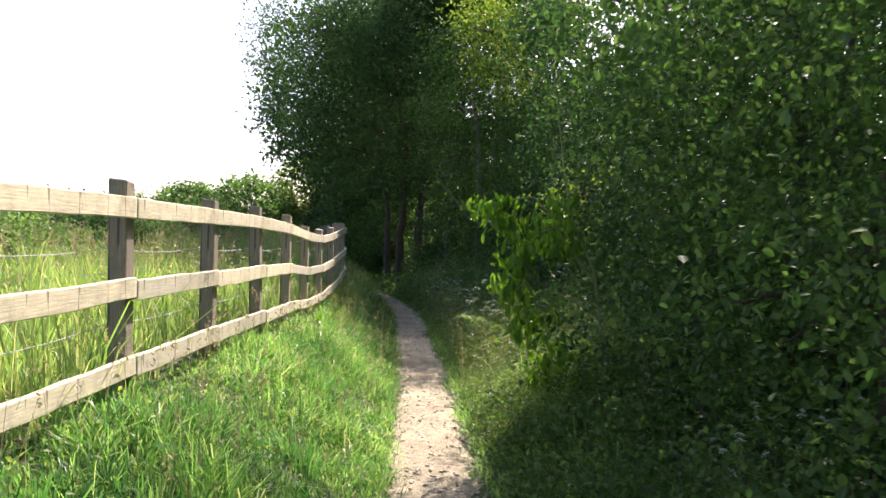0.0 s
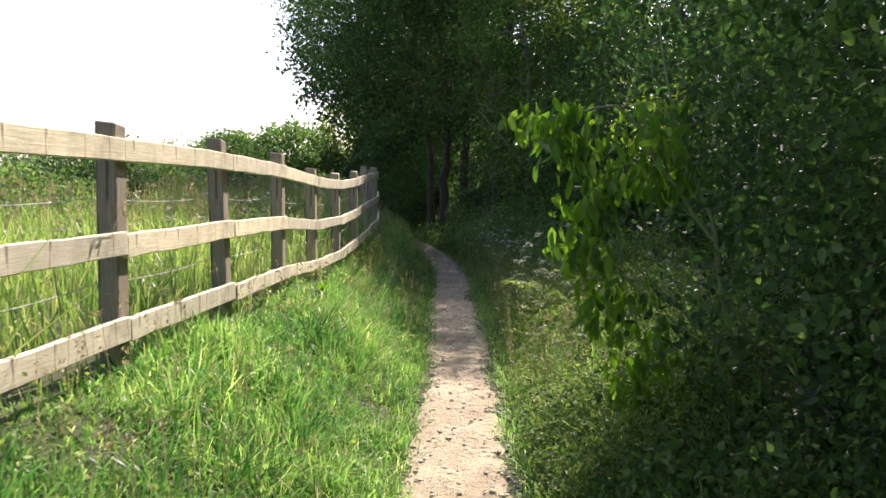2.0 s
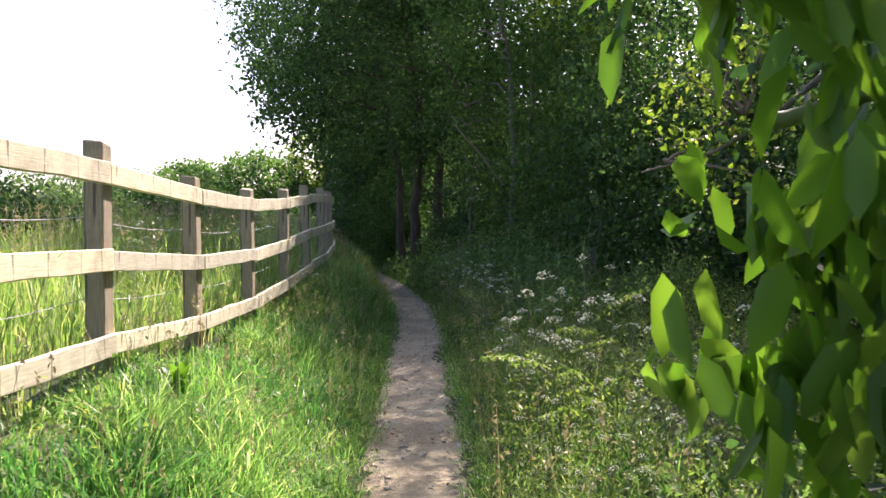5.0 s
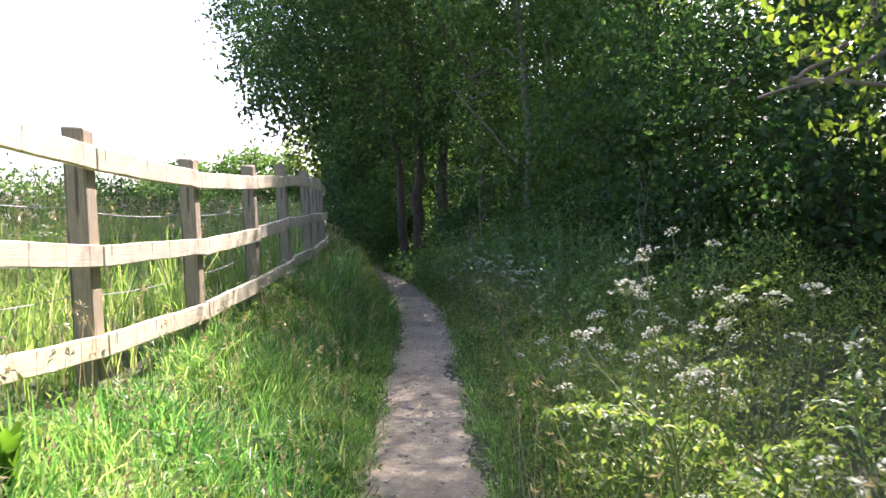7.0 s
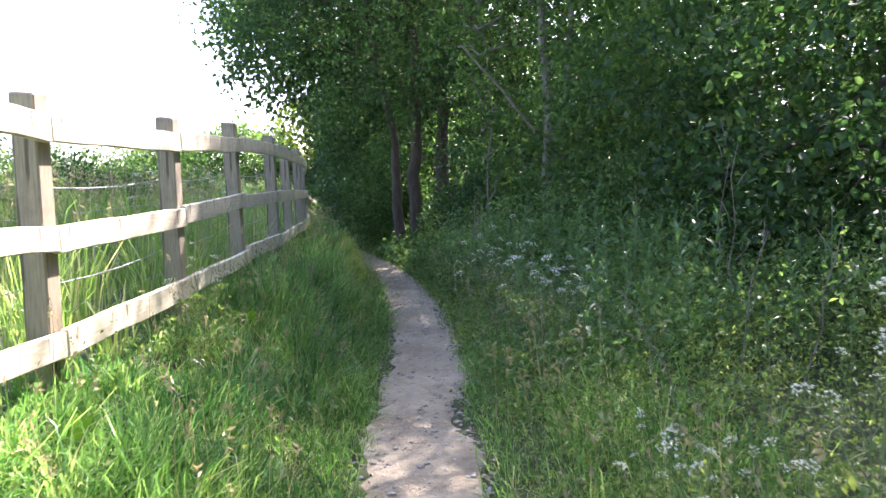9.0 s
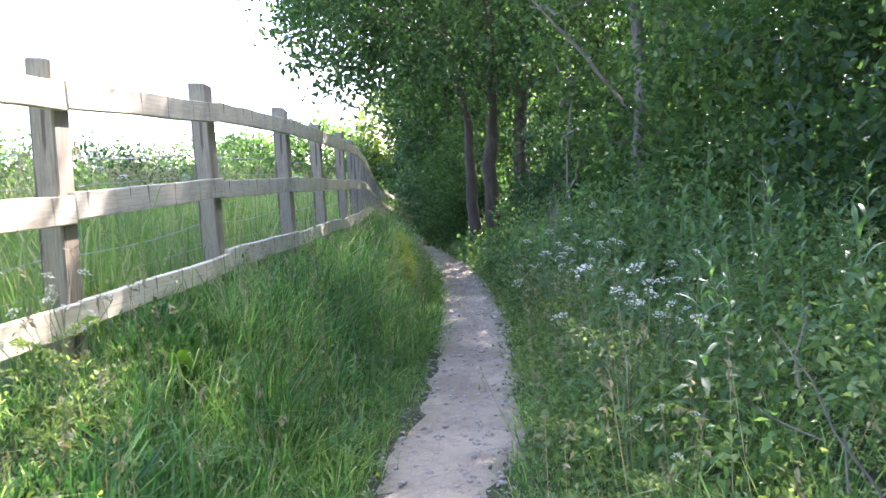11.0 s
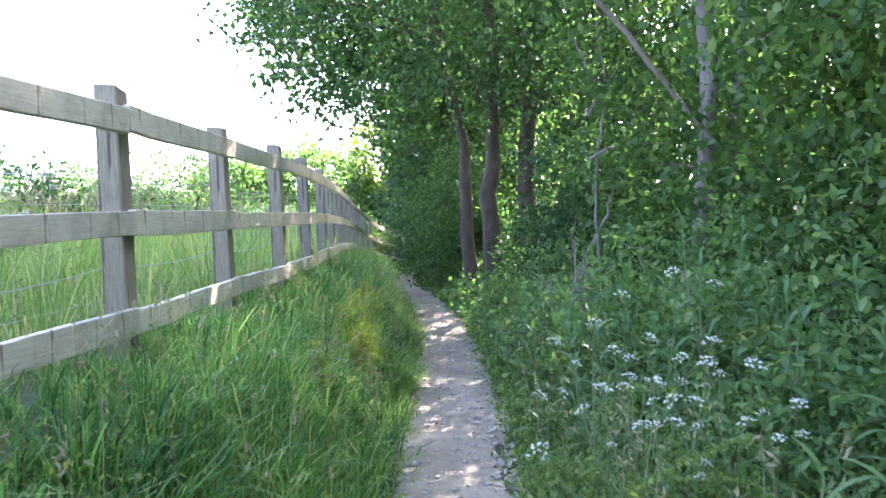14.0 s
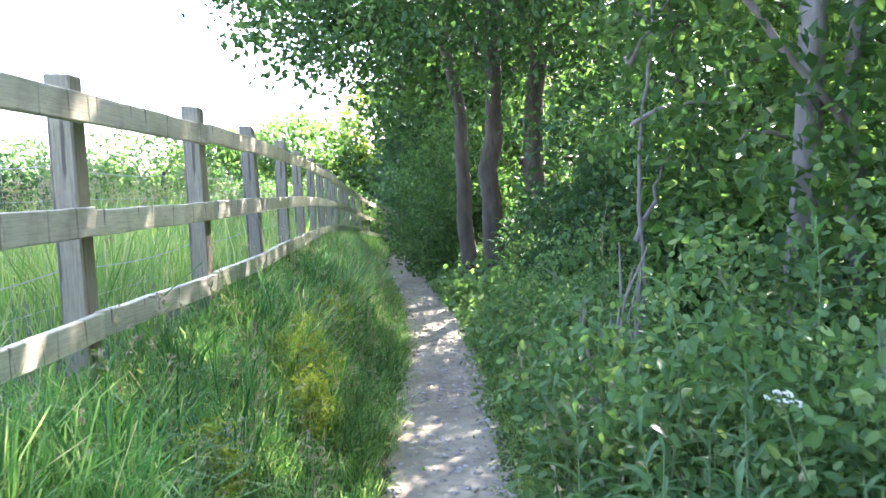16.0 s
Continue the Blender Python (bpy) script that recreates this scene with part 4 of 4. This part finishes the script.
def cow_parsley(seed, tall, heads):
    r = np.random.default_rng(seed)
    plant = tagged(empty("cow_parsley"), "cow parsley with white umbels on green stems", "wildflower", "cow parsley along the path")
    fork = np.array([0.02, 0.01, tall * 0.55])
    v, q = tube(wander([0, 0, -0.03], fork, 5, 0.05, r), [0.0055, 0.005, 0.005, 0.0045, 0.004], 6)
    obj("stem", mesh_np("stem", v, q, smooth=True), M["stem"], plant)
    for h in range(heads):
        a = 2.4 * h + r.uniform(0, 0.6)
        reach = tall * (0.08 + 0.24 * (h / max(heads - 1, 1)))
        tip = np.array([reach * math.cos(a), reach * math.sin(a), tall * (1.0 - 0.28 * h / heads) + r.uniform(-0.03, 0.03)])
        v, q = tube(wander(fork * (1 - 0.12 * (h % 3)), tip, 5, 0.05, r, -0.05), [0.0035, 0.003, 0.0025, 0.002, 0.0018], 5)
        obj("stalk", mesh_np("stalk", v, q, smooth=True), M["stem"], plant)
        size = r.uniform(0.024, 0.038)
        u = obj("umbel", umbel_mesh(r, size), M["umbel"], plant, "domed white flower head")
        obj("rays", ray_mesh(size), M["stem"], u, "thin green rays")
        u.matrix_local = pose(tip[0], tip[1], tip[2] + size * 0.4, r.uniform(-32, 32), r.uniform(-32, 32), r.uniform(0, 360))
    for h in range(6):
        lf = obj("leaf", fern_leaf_mesh("leaf", r, tall * r.uniform(0.3, 0.46), 9, 0.032, 0.5), M["herb"], plant)
        lf.matrix_local = pose(0, 0, tall * (0.08 + 0.1 * h), 0, r.uniform(-30, -5), 95 * h + r.uniform(-25, 25))
    return plant


def put(thing, x, y, scale, turn, tilt=0.0):
    return copy_thing(thing, pose(x, y, float(height(x, y)), tilt, 0, turn) @ Matrix.Scale(scale, 4))


PARSLEY = [cow_parsley(401, 1.0, 5), cow_parsley(402, 0.9, 4), cow_parsley(403, 0.8, 6)]
CLEARING = [(0.35, 13.6, 0.55), (0.40, 13.2, 0.52), (0.59, 13.2, 0.55), (1.05, 13.6, 0.72), (0.16, 15.5, 0.50), (0.02, 16.0, 0.92), (0.76, 12.8, 0.90), (0.47, 12.6, 0.68), (0.34, 12.9, 0.66),
         (0.94, 12.6, 0.72), (0.97, 12.36, 1.12), (0.42, 12.0, 0.5)]
MARGIN = [(-0.5, 19.4, 0.95), (-0.15, 19.0, 0.84), (0.0, 19.0, 0.83), (-0.22, 18.8, 0.72), (0.04, 18.6, 0.66), (0.17, 17.0, 0.75),
         (0.3, 17.0, 0.85), (0.06, 16.8, 0.72), (0.2, 16.6, 0.65), (-0.37, 19.2, 0.90), (-0.14, 20.0, 1.1), (-0.36, 18.6, 0.85), (0.68, 10.8, 1.2), (0.61, 11.6, 1.0), (0.55, 11.1, 0.95), (0.8, 11.9, 1.0),
         (0.7, 11.3, 0.85), (0.95, 11.0, 1.05), (-2.4, 23.4, 0.4), (-2.2, 21.2, 0.45), (1.68, 10.5, 0.95), (1.9, 10.9, 0.9), (0.75, 9.9, 0.6), (0.95, 10.2, 0.7), (0.6, 10.3, 0.65), (1.1, 9.6, 0.6), (0.85, 9.3, 0.55),
         (0.62, 9.6, 0.5), (1.2, 10.4, 0.75), (0.5, 9.0, 0.45), (0.8, 8.7, 0.5)]
MEADOW = [(-1.84, 15.2, 0.62), (-1.95, 15.45, 0.6), (-3.4, 19.5, 0.9), (-3.7, 20.4, 0.95), (-3.2, 17.6, 0.9), (-3.0, 13.5, 0.9), (-3.3, 14.6, 0.9), (-2.8, 10.2, 0.8),
         (-4.2, 15.2, 1.0), (-5.0, 18.6, 1.0), (1.9, 4.8, 0.6), (2.1, 5.2, 0.65), (2.2, 4.6, 0.6), (1.8, 5.3, 0.55), (2.4, 5.1, 0.6)]
rp = random.Random(9)
for k, (x, y, h) in enumerate(CLEARING + MARGIN + MEADOW):
    put(PARSLEY[k % 3], x, y, h / (1.0, 0.9, 0.8)[k % 3], rp.uniform(0, 360), rp.uniform(-5, 5))


# ---------------------------------------------------------------- willowherb
def lance_leaf_mesh(r, length):
    """A long narrow leaf that arches and folds, along +x."""
    n = 6
    t = np.linspace(0, 1, n)
    w = length * 0.085 * np.sin(np.pi * np.clip(t * 0.92 + 0.06, 0, 1)) ** 0.8
    z = length * (0.45 * t - 0.55 * t * t)
    mid = np.stack([t * length, 0 * t, z], 1)
    lift = np.stack([0 * t, w, 0.25 * w], 1)
    v = np.stack([mid + lift, mid, mid + lift * [1, -1, 1]], 1).reshape(-1, 3)
    q = []
    for i in range(n - 1):
        for j in (0, 1):
            a = i * 3 + j
            q.append((a, a + 1, a + 4, a + 3))
    return mesh_np("leaf", v, np.array(q), smooth=True)


LANCE = [lance_leaf_mesh(np.random.default_rng(s), 1.0) for s in (1, 2)]


def willowherb(seed, tall, leaves):
    r = random.Random(seed)
    plant = tagged(empty("willowherb"), "leafy green willowherb stem with narrow leaves", "wild plant", "willowherb along the wood")
    v, q = tube(wander([0, 0, -0.03], [0.03, 0, tall], 6, 0.03, np.random.default_rng(seed)), np.linspace(0.006, 0.002, 6), 6)
    obj("stem", mesh_np("stem", v, q, smooth=True), M["stem"], plant)
    for i in range(leaves):
        f = (i + 0.5) / leaves
        L = tall * 0.24 * (1.05 - 0.65 * f) * r.uniform(0.85, 1.15)
        lf = obj("leaf", LANCE[i % 2], M["willow"], plant)
        lf.matrix_local = pose(0.03 * f, 0, tall * (0.14 + 0.86 * f), 0, -8 - 45 * f * f + r.uniform(-10, 10), 137.5 * i + r.uniform(-15, 15)) @ Matrix.Scale(L, 4)
    return plant


WILLOW = [willowherb(501, 0.8, 20), willowherb(502, 0.7, 17), willowherb(503, 0.95, 24)]
for k in range(96):
    y = rp.uniform(16.0, 24.2)
    d = rp.uniform(0.7, float(wall_d(y)) + 0.5)
    put(WILLOW[k % 3], float(way_x(y)) + d, y, rp.uniform(0.75, 1.25) * (0.62 + 0.28 * min(d, 1.8)), rp.uniform(0, 360), rp.uniform(-9, 9))
for k, (x, y, sc) in enumerate([(-0.85, 20.9, 1.1), (-0.65, 20.4, 1.15), (-0.55, 21.3, 1.25), (-0.3, 20.7, 1.2), (-0.15, 20.1, 1.15), (-0.95, 21.8, 1.0), (0.05, 20.9, 1.3), (0.25, 20.2, 1.25), (-0.4, 19.8, 1.0),
                                (0.3, 19.5, 1.2), (0.5, 20.8, 1.35), (0.0, 21.5, 1.35), (-0.75, 22.2, 1.1), (0.6, 18.6, 1.2), (0.8, 17.6, 1.15), (0.75, 16.6, 1.1), (1.0, 18.2, 1.25), (0.45, 17.2, 1.0),
                                (1.35, 10.4, 0.95), (1.5, 10.6, 1.05), (1.62, 10.2, 0.9), (1.78, 10.8, 1.1), (1.45, 9.9, 0.8), (1.25, 10.9, 0.9)]):
    put(WILLOW[k % 3], x, y, sc, rp.uniform(0, 360), rp.uniform(-7, 7))
for thing in PARSLEY + WILLOW:
    spot = (2.4, 5.6) if thing in PARSLEY else (1.3, 15.4)
    x, y = spot[0] + rp.uniform(-0.3, 0.3), spot[1] + rp.uniform(-0.5, 0.5)
    thing.matrix_world = pose(x, y, float(height(x, y))) @ Matrix.Scale(0.75, 4)


# ---------------------------------------------------------------- dead wood, dry stems, stones
def broad_leaf_mesh(length, width):
    """A wide leaf with a wavy rim and a sunk midrib, along +x."""
    n = 8
    t = np.linspace(0, 1, n)
    w = width * np.sin(np.pi * np.clip(0.08 + 0.92 * t, 0, 1)) ** 0.7
    mid = np.stack([t * length, 0 * t, length * (0.5 * t - 0.45 * t * t)], 1)
    rim = np.stack([0 * t, w, 0.2 * w + 0.02 * length * np.sin(9 * t)], 1)
    v = np.stack([mid + rim, mid, mid + rim * [1, -1, 1]], 1).reshape(-1, 3)
    q = [(a, a + 1, a + 4, a + 3) for i in range(n - 1) for a in (i * 3, i * 3 + 1)]
    return mesh_np("leaf", v, np.array(q), smooth=True)


def dock_plant(x, y, size, seed):
    r = random.Random(seed)
    top = tagged(empty("dock_plant", pose(x, y, float(height(x, y)))), "dock plant with broad upright green leaves below the fence", "wild plant", "dock plants on the bank")
    for i in range(6):
        lf = obj("leaf", broad_leaf_mesh(size * r.uniform(0.75, 1.1), size * 0.17), M["big"], top)
        lf.matrix_local = pose(0, 0, 0.02, 0, -r.uniform(35, 75), 60 * i + r.uniform(-20, 20))


for k, (x, y, sz) in enumerate([(-1.93, 16.25, 0.26), (-1.75, 13.6, 0.2), (-1.5, 10.8, 0.24), (-2.9, 12.2, 0.34), (-2.6, 9.0, 0.34)]):
    dock_plant(x, y, sz, 700 + k)


def dead_pole():
    pole = tagged(empty("dead_branch", pose(0.24, 22.9, 2.3)), "dead pale pole leaning among the trees", "branch")
    inv = Matrix.Translation((-0.24, -22.9, -2.3))
    for a, b, r0, r1 in (((0.55, 23.05, 1.9), (-0.37, 22.6, 3.06), 0.022, 0.02), ((-0.37, 22.6, 3.06), (-0.75, 22.42, 3.5), 0.02, 0.01)):
        v, q = tube(wander(a, b, 7, 0.03, np.random.default_rng(8)), np.linspace(r0, r1, 7), 7)
        me = mesh_np("pole", v, q, smooth=True)
        me.transform(inv)
        obj("pole", me, M["dead"], pole)


def broken_shrub():
    base = Vector(g(-0.80, 22.5))
    top = tagged(empty("dead_shrub", Matrix.Translation(base)), "broken dead shrub with splayed pale brown stems", "shrub")
    r = np.random.default_rng(12)
    for i in range(11):
        a = r.uniform(0, 2 * np.pi)
        e = np.array([0.28 * math.cos(a) * r.uniform(0.4, 1), 0.2 * math.sin(a), r.uniform(0.8, 1.38)])
        v, q = tube(wander([0.05 * math.cos(a), 0.05 * math.sin(a), 0], e, 6, 0.09, r), np.linspace(0.018, 0.004, 6), 6)
        obj("stem", mesh_np("stem", v, q, smooth=True), M["dead"], top)


def dry_stem(x, y, h, lean, turn):
    r = np.random.default_rng(int(100 * y))
    top = tagged(empty("dry_stem", pose(x, y, float(height(x, y)), 0, lean, turn)), "thin dry brown plant stem standing in the undergrowth", "plant stem", "dry stems in the undergrowth")
    v, q = tube(wander([0, 0, -0.05], [0, 0, h], 7, 0.06, r), np.linspace(0.006, 0.002, 7), 5)
    obj("stem", mesh_np("stem", v, q, smooth=True), M["dead"], top)
    for i in range(3):
        z = h * (0.5 + 0.16 * i)
        v, q = tube(wander([0, 0, z], [0.12 * (-1) ** i, 0.05, z + 0.16], 4, 0.1, r), [0.003, 0.0025, 0.002, 0.001], 4)
        obj("twig", mesh_np("twig", v, q, smooth=True), M["dead"], top)


dead_pole()
broken_shrub()
for x, y, h, lean, turn in ((1.25, 16.2, 1.5, 3, 0), (1.0, 15.2, 1.1, 18, 40), (0.7, 14.9, 0.9, -22, 10), (1.5, 17.4, 1.7, -5, 80), (1.3, 15.0, 1.0, -12, 150),
                            (0.1, 20.6, 1.1, -14, 60), (-0.9, 24.6, 1.4, 8, 30), (1.2, 18.6, 1.3, 14, 120)):
    dry_stem(x, y, h, lean, turn)


def scatter_stones():
    r = np.random.default_rng(77)
    n = 9000
    y = r.uniform(3, 34, n)
    d = np.clip(np.where(r.uniform(size=n) < 0.55, np.where(r.uniform(size=n) < 0.65, 1, -1) * r.normal(0.33, 0.08, n), r.normal(0, 0.22, n)), -0.46, 0.48)
    s = 0.005 + (0.022 + 0.012 * smooth01((y - 17) / 4)) * r.uniform(0, 1, n) ** 2.6
    c = np.stack([way_x(y) + d, y, 0.014 - 0.03 * (np.abs(d) / 0.42) ** 4 + s * 0.2], 1)
    base = np.array([[1, 0, 0], [0, 1, 0], [-1, 0, 0], [0, -1, 0], [0, 0, 0.4], [0, 0, -0.5]], float)
    rot = r.uniform(0, 6.28, n)
    co, si = np.cos(rot)[:, None], np.sin(rot)[:, None]
    b = base[None] * r.uniform(0.6, 1.3, (n, 6, 1))
    v = np.stack([b[..., 0] * co - b[..., 1] * si, b[..., 0] * si + b[..., 1] * co, b[..., 2]], -1) * s[:, None, None] + c[:, None]
    f = np.array([[0, 1, 4], [1, 2, 4], [2, 3, 4], [3, 0, 4], [1, 0, 5], [2, 1, 5], [3, 2, 5], [0, 3, 5]])
    t = (np.arange(n)[:, None, None] * 6 + f[None]).reshape(-1, 3)
    tagged(obj("path_chippings", mesh_np("path_chippings", v.reshape(-1, 3), tris=t), M["stone"]), "pale stone chippings strewn on the path", "stones", kind="stuff")


def scatter_litter():
    """Dry leaves and clods along the edges of the path."""
    r = np.random.default_rng(78)
    n = 4200
    y = r.uniform(3, 36, n)
    d = np.where(r.uniform(size=n) < 0.5, 1, -1) * np.clip(r.normal(0.40, 0.08, n), 0.1, 0.65)
    x = way_x(y) + d
    z = np.maximum(height(x, y), 0.012 - 0.03 * np.minimum(np.abs(d) / 0.42, 1) ** 4) + 0.006
    v, t = leaf_arrays(np.stack([x, y, z], 1), 0.03, r, 0, 0.6, 2.0, 0.5)
    tagged(obj("leaf_litter", mesh_np("leaf_litter", v, tris=t), M["litter"]), "dry brown leaf litter along the path edges", "leaf litter", kind="stuff")


scatter_stones()
scatter_litter()
